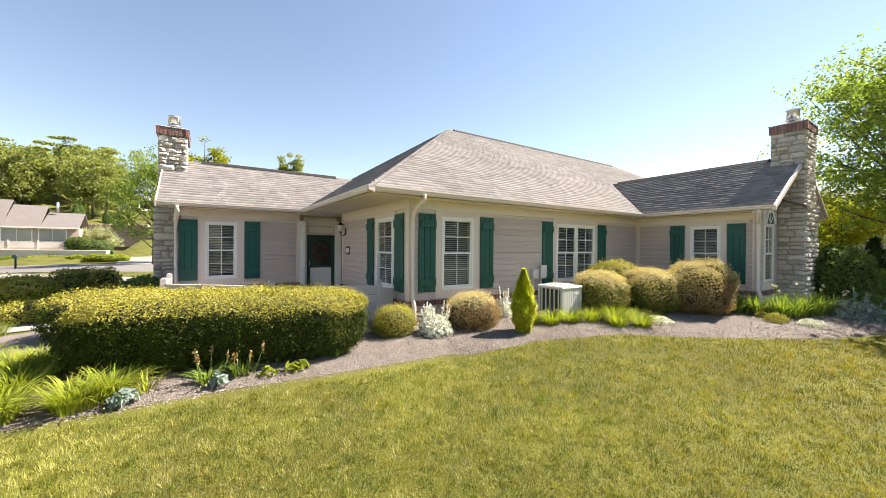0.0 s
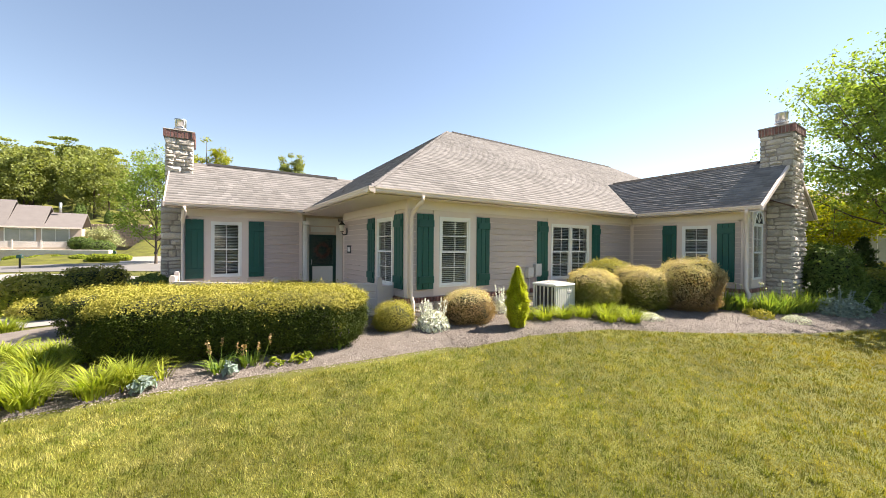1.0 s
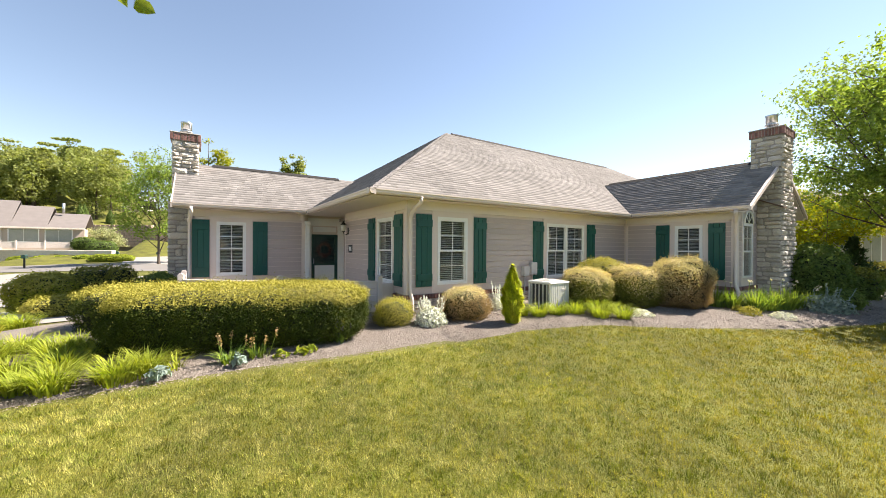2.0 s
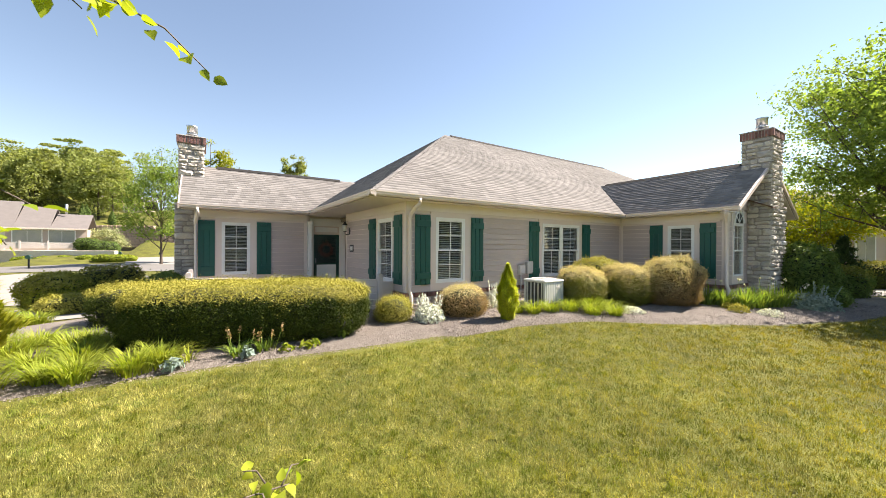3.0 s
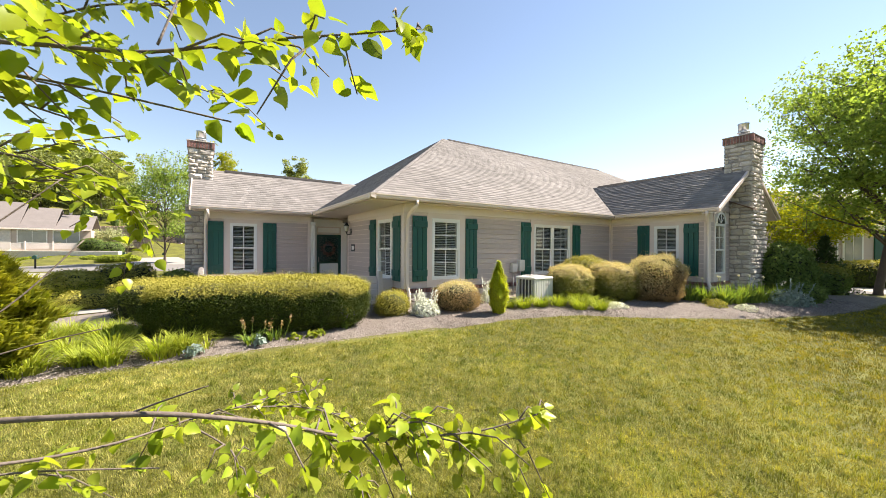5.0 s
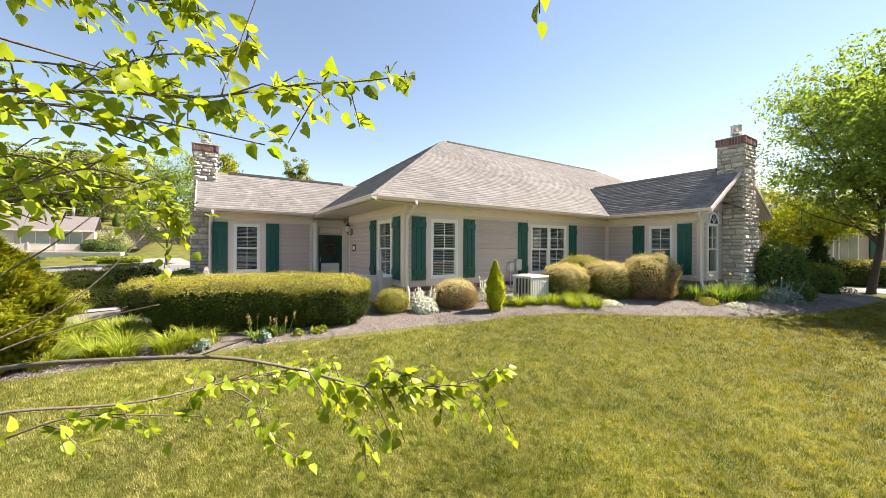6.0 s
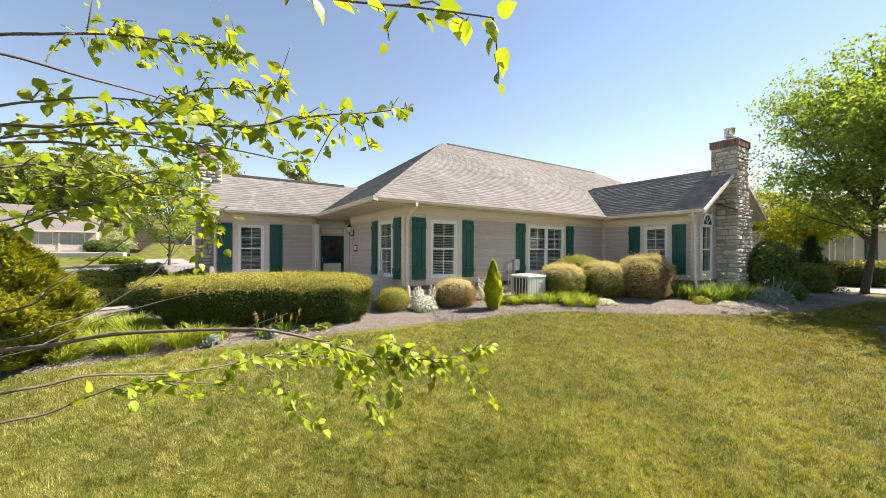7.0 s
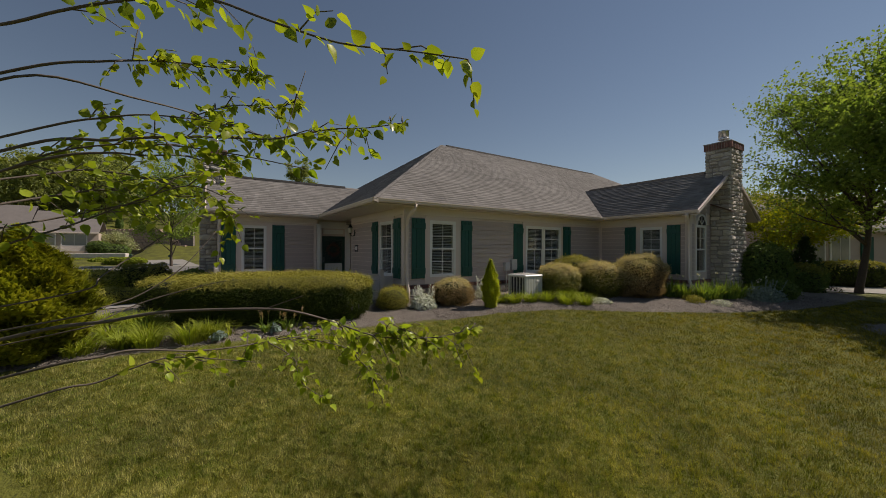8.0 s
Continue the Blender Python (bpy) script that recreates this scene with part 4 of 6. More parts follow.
def shrub(name, x, y, w, d, h, leaf, n, size, label, category, power=2.6, lump=0.08, seed=1, core="inner_shade", tops=None, group="", spin=0.0, turn=0.0, fuzz=0.07, sink=0.06, deep=0.10, taper=0.0, rise=0.45):
    """A clipped or mounded bush: a solid core coloured dark as inner shade and thousands of leaves on a lumpy outline.
    """
    z = gz(x, y) + 0.03
    half = (w / 2, d / 2, h / 2 + sink / 2)
    root = empty(name, x, y, z, label, category, group)
    m = Matrix.Translation((0, 0, h / 2 - sink / 2)) @ Matrix.Rotation(radians(turn), 4, "Z")
    part("shade_core", core_mesh("shade_core", (half[0] * (1 - taper * 0.5), half[1] * (1 - taper * 0.5), half[2]), power, lump, M[core], seed), None, root, at=m)
    rng = np.random.default_rng(seed)
    p, nrm, _ = rounded_points(n, half, power, rng)
    off = np.array([seed * 3.1, seed * 1.7, seed])
    f = 1.0 + lump * noise_at(p + off / 3.0, 3.0) + 0.09 * noise_at(p + off, 8.0) * min(1.0, 0.8 / max(half))
    if power < 4:
        f = f + 0.10 * np.maximum(0, noise_at(p + off * 2, 16.0)) * min(1.0, 0.5 / max(half))
    p = p * (f - deep * rng.random(len(p)) ** 2)[:, None] + rng.normal(size=p.shape) * fuzz * 0.25 + nrm * (rng.exponential(0.3, len(p)) * fuzz)[:, None]
    p[:, :2] *= (1 - taper * np.clip(0.5 - p[:, 2] / (2 * half[2]), 0, 1))[:, None]
    nn = nrm + rng.normal(size=p.shape) * 0.55
    sz = size * rng.uniform(0.7, 1.25, len(p))
    # leaves facing up take the tops colour; on hedges it paints in the sun
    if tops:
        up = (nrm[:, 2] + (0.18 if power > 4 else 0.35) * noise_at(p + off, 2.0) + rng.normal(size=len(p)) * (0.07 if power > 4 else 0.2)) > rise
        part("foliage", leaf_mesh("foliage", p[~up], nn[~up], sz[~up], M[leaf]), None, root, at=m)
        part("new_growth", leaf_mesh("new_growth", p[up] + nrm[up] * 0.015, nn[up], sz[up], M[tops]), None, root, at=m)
    else:
        part("foliage", leaf_mesh("foliage", p, nn, sz, M[leaf]), None, root, at=m)
    return root


def clump(name, x, y, r, length, n, leaf, label, category, width=0.014, bend=(0.35, 1.0), group="", seed=1, flowers=None, steps=4):
    """A tuft of arching blades."""
    rng = np.random.default_rng(seed)
    z = gz(x, y) + 0.03
    root = empty(name, x, y, z, label, category, group)
    a = rng.uniform(0, 2 * math.pi, n)
    way = np.stack([np.cos(a), np.sin(a)], 1)
    rad = r * np.sqrt(rng.random(n))[:, None] * 0.5
    base = np.concatenate([way * rad + rng.normal(size=(n, 2)) * 0.02, np.full((n, 1), -0.03)], 1)
    part("foliage", blade_mesh("foliage", base, way + rng.normal(size=(n, 2)) * 0.3, length * rng.uniform(0.6, 1.15, n), np.full(n, width) * rng.uniform(0.7, 1.2, n), rng.uniform(*bend, n), M[leaf], steps), None, root)
    if flowers:
        k = flowers[1]
        b = rng.normal(size=(k, 2)) * r * 0.45
        for u, v in b:
            hgt = length * rng.uniform(0.85, 1.25)
            part("stem", add_tube(bmesh.new(), [(u * 0.6, v * 0.6, 0), (u, v, hgt)], [0.006, 0.004], 5), M["iris"], root)
            tips = np.array([(u, v, hgt)]) + rng.normal(size=(14, 3)) * np.array(flowers[2])
            part("flower", leaf_mesh("flower", tips, rng.normal(size=tips.shape), 0.036, M[flowers[0]], 0.8), None, root)
    return root


def rosette(name, x, y, r, h, n, leaf, label, category, size=0.07, spikes=0, seed=1, group=""):
    """A low mound of soft leaves, with flower spikes where there are any."""
    rng = np.random.default_rng(seed)
    root = empty(name, x, y, gz(x, y) + 0.04, label, category, group)
    d = unit(rng.normal(size=(n, 3)))
    d[:, 2] = np.abs(d[:, 2])
    p = d * np.array([r, r, h]) * (0.35 + 0.65 * rng.random(n) ** 0.5)[:, None]
    part("foliage", leaf_mesh("foliage", p, d + rng.normal(size=(n, 3)) * 0.6, size * rng.uniform(0.6, 1.2, n), M[leaf], 0.42), None, root)
    if spikes:
        for _ in range(spikes):
            pts = []
            u, v = rng.normal(size=2) * r * 0.5
            k = h * rng.uniform(1.2, 1.75)
            part("stem", add_tube(bmesh.new(), [(u * 0.5, v * 0.5, 0), (u, v, k)], [0.007, 0.005], 5), M[leaf], root)
            for s in np.linspace(0.45, 1, 26):
                pts.append((u * (0.5 + s / 2), v * (0.5 + s / 2), k * s))
            pts = np.array(pts) + rng.normal(size=(len(pts), 3)) * 0.012
            part("flower_spike", leaf_mesh("flower_spike", pts, rng.normal(size=pts.shape), 0.04, M[leaf], 0.6), None, root)
    return root


# clipped hedges before the porch: sunlit tops and shaded sides are set by leaf colour
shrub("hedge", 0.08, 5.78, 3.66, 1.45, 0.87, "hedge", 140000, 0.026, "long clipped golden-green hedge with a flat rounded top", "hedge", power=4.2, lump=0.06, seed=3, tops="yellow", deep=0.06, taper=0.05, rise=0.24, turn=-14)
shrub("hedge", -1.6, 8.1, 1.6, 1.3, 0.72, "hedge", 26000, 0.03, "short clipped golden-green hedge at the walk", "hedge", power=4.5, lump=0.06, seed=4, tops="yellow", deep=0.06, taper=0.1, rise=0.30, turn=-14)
# row along the wall
shrub("shrub", 2.5, 5.5, 0.68, 0.6, 0.46, "yellow", 11000, 0.023, "small round golden shrub beside the corner of the house", "shrub", lump=0.2, seed=5, tops="yellow")
rosette("silver_plant", 3.12, 5.12, 0.32, 0.34, 1100, "silver", "silvery white woolly plant with upright flower spikes", "plant", 0.085, 13, 6)
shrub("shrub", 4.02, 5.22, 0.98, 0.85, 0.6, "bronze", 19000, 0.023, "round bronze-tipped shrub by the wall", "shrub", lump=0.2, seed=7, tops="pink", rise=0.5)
rosette("silver_plant", 5.12, 5.45, 0.2, 0.36, 300, "silver", "small silvery plant against the stone base", "plant", 0.07, 6, 8)


def arborvitae(x, y, h, r, leaf, label, n, size, seed, lean=0.0):
    rng = np.random.default_rng(seed)
    root = empty("arborvitae", x, y, gz(x, y) + 0.03, label, "conifer")
    bm = bmesh.new()
    add_tube(bm, [(0, 0, -0.05), (0, 0, h * 0.9)], [r * 0.16, 0.01], 7)
    part("trunk", bm, M["bark"], root)
    # solid dark core that stands in for the shade behind the sprays
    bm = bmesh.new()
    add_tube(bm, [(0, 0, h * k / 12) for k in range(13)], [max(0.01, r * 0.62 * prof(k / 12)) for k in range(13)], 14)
    part("shaded_inside", bm, M["inner_shade"], root)
    t = rng.random(n) ** 0.9
    a = rng.uniform(0, 2 * math.pi, n)
    prf = np.array([prof(v) for v in t])
    rr = r * prf * (0.72 + 0.38 * rng.random(n) + 0.14 * np.sin(a * 5 + t * 17) + 0.1 * np.sin(a * 3 - t * 31))
    p = np.stack([rr * np.cos(a), rr * np.sin(a), t * h * 1.0], 1)
    base = p.copy()
    way = np.stack([np.cos(a), np.sin(a)], 1)
    part("sprays", blade_mesh("sprays", base - np.concatenate([way * size * 0.3, np.zeros((n, 1))], 1), way + rng.normal(size=(n, 2)) * 0.5, np.full(n, size) * rng.uniform(0.7, 1.5, n), np.full(n, size * 0.32), rng.uniform(0.35, 1.2, n), M[leaf], 2), None, root)
    return root


def prof(t):
    """Outline of a slender conifer, from foot to tip."""
    return max(0.02, 0.5 + 0.5 * math.sin(math.pi / 2 * t / 0.38) if t < 0.38 else 1 - ((t - 0.38) / 0.62) ** 1.6)


arborvitae(4.58, 4.42, 1.14, 0.195, "cone", "slender bright yellow-green conifer in the mulch", 20000, 0.055, 9)

# day lilies, silver edging and shrubs beside the cooling unit
k = 0
for x, y, r, l in ((5.2, 4.75, .18, .3), (5.5, 4.55, .3, .42), (5.98, 4.45, .28, .4), (6.45, 4.32, .3, .44), (6.95, 4.1, .32, .46), (6.62, 3.82, .28, .42), (7.35, 4.0, .26, .4), (7.02, 3.55, .26, .42), (7.3, 4.35, .3, .44)):
    k += 1
    clump("day_lily", x, y, r, l, 230, "lily", "tuft of arching bright green day lily leaves", "plant", 0.016, (0.3, 0.95), "day lilies by the wall", 20 + k)
rosette("silver_plant", 7.62, 3.55, 0.34, 0.14, 600, "silver", "low silvery ground cover cushion", "plant", 0.06, 0, 31)
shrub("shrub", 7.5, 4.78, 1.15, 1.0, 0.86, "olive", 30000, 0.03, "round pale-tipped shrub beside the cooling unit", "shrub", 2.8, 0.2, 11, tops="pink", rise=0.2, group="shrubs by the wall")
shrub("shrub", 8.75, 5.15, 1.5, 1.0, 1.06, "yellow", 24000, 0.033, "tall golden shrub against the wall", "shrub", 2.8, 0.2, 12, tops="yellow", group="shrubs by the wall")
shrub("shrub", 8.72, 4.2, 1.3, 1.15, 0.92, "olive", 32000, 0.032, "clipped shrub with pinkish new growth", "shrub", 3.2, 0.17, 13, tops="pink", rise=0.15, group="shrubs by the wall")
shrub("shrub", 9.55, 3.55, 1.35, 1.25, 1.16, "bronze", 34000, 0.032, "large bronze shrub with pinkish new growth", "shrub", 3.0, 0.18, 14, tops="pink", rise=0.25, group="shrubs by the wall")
for x, y, r, l, s in ((10.35, 3.05, .35, .6, 41), (10.55, 2.75, .3, .55, 42), (10.72, 2.35, .35, .62, 43), (11.1, 2.2, .38, .66, 44), (11.55, 2.05, .38, .64, 45), (11.95, 1.95, .35, .6, 46), (12.6, 1.75, .3, .5, 47)):
    clump("iris", x, y, r, l, 150, "iris", "clump of sword-shaped green iris leaves with pale blooms", "plant", 0.03, (0.1, 0.75), "irises by the gable", s, ("flower", 2, (0.014, 0.014, 0.016)))
rosette("golden_plant", 10.0, 2.25, 0.24, 0.22, 500, "yellow", "low golden yellow cushion plant", "plant", 0.05, 0, 51)
rosette("golden_plant", 10.25, 2.55, 0.14, 0.16, 250, "yellow", "small golden yellow cushion plant", "plant", 0.05, 0, 52)
rosette("silver_plant", 10.3, 1.75, 0.26, 0.16, 420, "silver", "low silvery cushion at the bed's edge", "plant", 0.05, 0, 53)
rosette("blue_plant", 12.2, 1.42, 0.55, 0.42, 1200, "bluegrey", "blue-grey feathery plant in the shade", "plant", 0.09, 8, 54)
shrub("shrub", 14.2, 1.95, 1.7, 1.3, 1.55, "dark", 12000, 0.075, "dark green leafy shrub beside the chimney", "shrub", 2.2, 0.2, 55)
shrub("shrub", 13.3, 1.35, 1.0, 0.8, 0.5, "dark", 5000, 0.06, "low dark green shrub", "shrub", 2.2, 0.15, 56)
shrub("shrub", 16.6, 1.6, 1.8, 1.2, 0.95, "dark", 10000, 0.07, "low clipped dark green shrub in the shade", "shrub", 2.6, 0.12, 57, tops="olive")


def spruce(x, y, h, r, seed):
    rng = np.random.default_rng(seed)
    root = empty("spruce", x, y, gz(x, y) + 0.03, "small dark green spruce with layered boughs", "conifer")
    bm = bmesh.new()
    add_tube(bm, [(0, 0, -0.1), (0, 0, h)], [0.06, 0.01], 7)
    part("trunk", bm, M["bark"], root)
    P, W, L, B = [], [], [], []
    bm = bmesh.new()
    for k in range(16):
        zc = h * (0.08 + 0.9 * k / 16)
        for j in range(9):
            a = rng.uniform(0, 2 * math.pi)
            ln = r * (1 - k / 16.5) * rng.uniform(0.65, 1.15)
            e = np.array([math.cos(a) * ln, math.sin(a) * ln, zc - 0.12 * ln])
            add_tube(bm, [(0, 0, zc), tuple(e)], [0.012, 0.004], 4)
            for s in np.linspace(0.2, 1, 26):
                P.append(np.array([0, 0, zc]) * (1 - s) + e * s + rng.normal(size=3) * 0.03)
                W.append((math.cos(a) + rng.normal() * 0.9, math.sin(a) + rng.normal() * 0.9))
    part("boughs", bm, M["bark"], root)
    n = len(P)
    part("needles", blade_mesh("needles", np.array(P) - np.array([0, 0, 0.03]), np.array(W), rng.uniform(0.08, 0.2, n), np.full(n, 0.05), rng.uniform(0.5, 1.3, n), M["spruce"], 2), None, root)
    return root


spruce(17.9, 1.75, 2.15, 0.9, 61)

# lilies, irises and sage on the street side of the bed
r = random.Random(5)
spots = [(-1.15, 5.0), (-1.45, 4.85), (-1.85, 4.95), (-2.25, 5.0), (-2.7, 5.0), (-3.2, 5.0), (-1.95, 5.55), (-2.45, 5.65), (-2.95, 5.6), (-3.5, 5.6), (-1.85, 6.05), (-2.3, 6.25), (-2.8, 6.2), (-3.35, 6.3), (-2.05, 6.6), (-2.6, 6.75), (-3.1, 6.85), (-3.7, 6.9), (-3.9, 6.1), (-4.2, 5.3), (-4.5, 6.6), (-4.9, 5.7)]
for i, (x, y) in enumerate(spots):
    clump("day_lily", x + r.uniform(-.08, .08), y + r.uniform(-.08, .08), 0.36, r.uniform(.32, .44), 260, "lily", "tuft of arching bright green day lily leaves", "plant", 0.016, (0.35, 1.0), "day lilies by the hedge", 70 + i)
clump("day_lily", -0.82, 4.95, 0.12, 0.3, 34, "lily", "small sparse tuft of day lily leaves", "plant", 0.018, (0.3, 0.9), "", 99)
rosette("silver_plant", -0.98, 4.72, 0.13, 0.12, 60, "bluegrey", "small grey woolly rosette in the mulch", "plant", 0.11, 0, 101)
rosette("silver_plant", -0.12, 4.72, 0.1, 0.11, 44, "bluegrey", "small grey-green rosette with dry stalks", "plant", 0.11, 3, 102)
for x, y, s in ((0.4, 4.75, 103), (0.66, 4.72, 104), (0.8, 4.75, 105)):
    rosette("leafy_plant", x, y, 0.1, 0.09, 34, "lily", "small young leafy green plant in the mulch", "plant", 0.1, 0, s)
for x, y, nfl, s, petal, lab in ((1.3, 4.98, 7, 106, "purple", "sage plant with upright violet flower spikes"), (-0.25, 4.9, 4, 107, "bronze", "sage plant with faded brown flower stalks"), (0.1, 4.92, 4, 108, "bronze", "sage plant with faded brown flower stalks")):
    clump("sage", x, y, 0.2, 0.27, 50, "iris", lab, "plant", 0.03, (0.3, 0.9), "", s, (petal, nfl, (0.01, 0.01, 0.04)))
arborvitae(-3.3, 5.0, 1.75, 0.72, "conifer", "feathery golden-green conifer by the lawn", 32000, 0.12, 110)
shrub("juniper", -4.1, 13.4, 1.6, 1.3, 1.0, "conifer", 14000, 0.06, "golden juniper mound beside the drive", "shrub", 2.0, 0.22, 111, tops="yellow")
shrub("juniper", -3.2, 13.6, 1.3, 1.2, 1.2, "olive", 6000, 0.06, "olive green juniper mound beside the drive", "shrub", 2.0, 0.22, 112)
shrub("juniper", -2.55, 13.2, 0.8, 0.9, 1.15, "olive", 4000, 0.06, "upright olive juniper beside the drive", "shrub", 2.0, 0.25, 113)
shrub("shrub", -3.5, 11.7, 1.2, 0.9, 0.42, "yellow", 5000, 0.05, "low golden shrub at the walk", "shrub", 2.4, 0.12, 114, tops="yellow")
for i, (x, y) in enumerate(((-3.9, 8.9), (-4.4, 9.6), (-3.5, 9.4), (-4.7, 8.7), (-4.1, 10.3))):
    clump("day_lily", x, y, 0.5, 0.35, 260, "lily", "tuft of arching bright green day lily leaves", "plant", 0.018, (0.4, 1.0), "day lilies by the walk", 120 + i)
shrub("shrub", -1.55, 11.3, 0.9, 1.0, 0.85, "dark", 5000, 0.06, "dark green shrub at the foot of the chimney", "shrub", 2.2, 0.15, 115)


# ---------------------------------------------------------------- porch fence, cooling unit, fittings
def fence_post(x, y, parent):
    z0, z1 = gz(x, y) - 0.05, 1.27
    bm = box(-0.055, 0.055, -0.055, 0.055, z0, z1, 0.006)
    poly = [(-0.055, 0), (0.055, 0), (0.055, 0.03), (0.03, 0.065), (-0.03, 0.065), (-0.055, 0.03)]
    add_prism(bm, [(u, z1 + v) for u, v in poly], -0.055, 0.055, "y")
    return part("post", bm, M["fencepaint"], parent, at=Matrix.Translation((x, y, 0)))


fence = empty("porch_fence", 0, 0, 0, "low beige board fence with square posts round the porch", "fence")
for (x0, y0), (x1, y1) in (((2.62, 6.45), (0.8, 7.4)), ((0.8, 7.4), (-0.97, 8.9)), ((-0.97, 8.9), (-0.97, 10.3))):
    fence_post(x0, y0, fence)
    d = Vector((x1 - x0, y1 - y0, 0))
    ang = math.atan2(d.y, d.x)
    for k in range(6):
        z = 0.36 + k * 0.137
        part("board", box(0.05, d.length - 0.05, -0.012, 0.012, z, z + 0.13, 0.004), M["fencepaint"], fence, at=Matrix.Translation((x0, y0, 0)) @ Matrix.Rotation(ang, 4, "Z"))
    part("rail", box(0.05, d.length - 0.05, -0.03, 0.03, 1.18, 1.215, 0.004), M["fencepaint"], fence, at=Matrix.Translation((x0, y0, 0)) @ Matrix.Rotation(ang, 4, "Z"))
fence_post(-0.97, 10.3, fence)
part("board", box(2.66, 2.96, 6.44, 6.47, 0.4, 1.15, 0.004), M["fencepaint"], fence)

ACX, ACY, ACS = 6.45, 5.1, 0.34
acz = gz(ACX, ACY) + 0.03
ac = empty("cooling_unit", ACX, ACY, acz - 0.05, "white metal air conditioner with louvred sides beside the wall", "air conditioner")
part("pad", box(-0.44, 0.44, -0.44, 0.44, -0.08, 0.05, 0.01), M["concrete"], ac, "concrete pad")
part("coil", box(-ACS + 0.03, ACS - 0.03, -ACS + 0.03, ACS - 0.03, 0.05, 0.66), M["acdark"], ac)
bm = box(-ACS - 0.015, ACS + 0.015, -ACS - 0.015, ACS + 0.015, 0.62, 0.69, 0.025)
part("top", bm, M["acbody"], ac)
bm = bmesh.new()
for rr in (0.06, 0.11, 0.16, 0.21, 0.26, 0.30):
    ring = [(rr * math.cos(a), rr * math.sin(a), 0.70 + 0.03 * (1 - rr / 0.36)) for a in (2 * math.pi * k / 32 for k in range(33))]
    add_tube(bm, ring, 0.005, 4)
part("fan_grille", bm, M["grey"], ac)
part("base_rim", box(-ACS, ACS, -ACS, ACS, 0.05, 0.10, 0.008), M["acbody"], ac)
for sx in (-1, 1):
    for sy in (-1, 1):
        part("corner_post", box(min(sx * ACS, sx * (ACS - 0.06)), max(sx * ACS, sx * (ACS - 0.06)), min(sy * ACS, sy * (ACS - 0.06)), max(sy * ACS, sy * (ACS - 0.06)), 0.08, 0.64, 0.012), M["acbody"], ac)
for k in range(5):
    v = -ACS + 0.11 + k * 0.115
    part("louvre", box(-ACS - 0.004, -ACS + 0.03, v - 0.014, v + 0.014, 0.1, 0.63, 0.008), M["acbody"], ac)
for k in range(9):
    v = -ACS + 0.085 + k * 0.064
    part("louvre", box(v - 0.031, v + 0.031, -ACS - 0.004, -ACS + 0.03, 0.1, 0.63, 0.008), M["acbody"], ac)
part("nameplate", box(0.06, 0.2, -ACS - 0.008, -ACS - 0.002, 0.47, 0.53, 0.003), M["grey"], ac)

for u, z0, z1, w, name, lab in ((6.40, 1.22, 1.47, 0.09, "meter_box", "small grey electric meter box on the siding"), (6.68, 1.24, 1.56, 0.1, "disconnect_box", "white electric disconnect box on the siding")):
    b = empty(name, u, YM - 0.02, z0, lab, "utility box")
    part("body", box(-w, w, -0.11, 0.0, 0, z1 - z0, 0.008), M["grey"], b)
    part("cover", box(-w - 0.006, w + 0.006, -0.125, -0.1, 0.03, z1 - z0 + 0.008, 0.006), M["grey"], b)
    bm = bmesh.new()
    add_tube(bm, [(0.0, -0.05, 0.0), (0.0, -0.05, -0.75)], 0.014, 6)
    part("conduit", bm, M["grey"], b)

# lantern by the door and the plaque with a bar
lan = empty("wall_lantern", XF, 9.55, 2.42, "black wall lantern with frosted glass by the door", "lamp")
part("back_plate", box(-0.03, -0.005, -0.06, 0.06, -0.12, 0.08, 0.006), M["black"], lan)
bm = bmesh.new()
add_tube(bm, [(-0.02, 0, -0.08), (-0.09, 0, -0.12), (-0.16, 0, -0.1), (-0.17, 0, -0.03)], 0.012, 6)
part("arm", bm, M["black"], lan)
bm = bmesh.new()
add_tube(bm, [(-0.17, 0, -0.02), (-0.17, 0, 0.16)], [0.055, 0.075], 6)
part("glass", bm, M["lampglass"], lan)
bm = bmesh.new()
add_tube(bm, [(-0.17, 0, 0.16), (-0.17, 0, 0.2), (-0.17, 0, 0.27)], [0.095, 0.06, 0.01], 6)
add_tube(bm, [(-0.17, 0, -0.04), (-0.17, 0, -0.02)], [0.03, 0.062], 6)
part("cap", bm, M["black"], lan)
plq = empty("house_plaque", XF, 9.35, 1.78, "small dark plaque with a pale bar beside the door", "sign")
part("plate", box(-0.035, -0.02, -0.16, 0.16, 0, 0.22, 0.006), M["black"], plq)
part("bar", box(-0.039, -0.034, -0.1, 0.1, 0.05, 0.17), M["white"], plq)
bm = bmesh.new()
add_tube(bm, [(11.08, 2.62, 0.32), (11.08, 2.66, 0.62)], 0.085, 10)
thing("drain_pipe", bm, M["black"], "short black plastic drain pipe under the downspout", "pipe")

# ---------------------------------------------------------------- trees
def tree(name, x, y, limbs, leaves, leaf, size, label, seed, group="", bark="bark", bark_r=None):
    """limbs: lists of (x, y, z, radius) from the foot; leaves: (points, count, spread)."""
    rng = np.random.default_rng(seed)
    root = empty(name, x, y, gz(x, y), label, "tree", group)
    for k, limb in enumerate(limbs):
        bm = bmesh.new()
        add_tube(bm, [p[:3] for p in limb], [p[3] for p in limb], 9 if k == 0 else 6)
        part("trunk" if k == 0 else "limb", bm, M[bark], root)
    P = leaves(rng)
    n = len(P)
    nrm = rng.normal(size=(n, 3)) + np.array([0, 0, 0.8])
    part("crown", leaf_mesh("crown", P, nrm, size * rng.uniform(0.6, 1.3, n), M[leaf], 0.62, 0.12, 0.5), None, root)
    return root


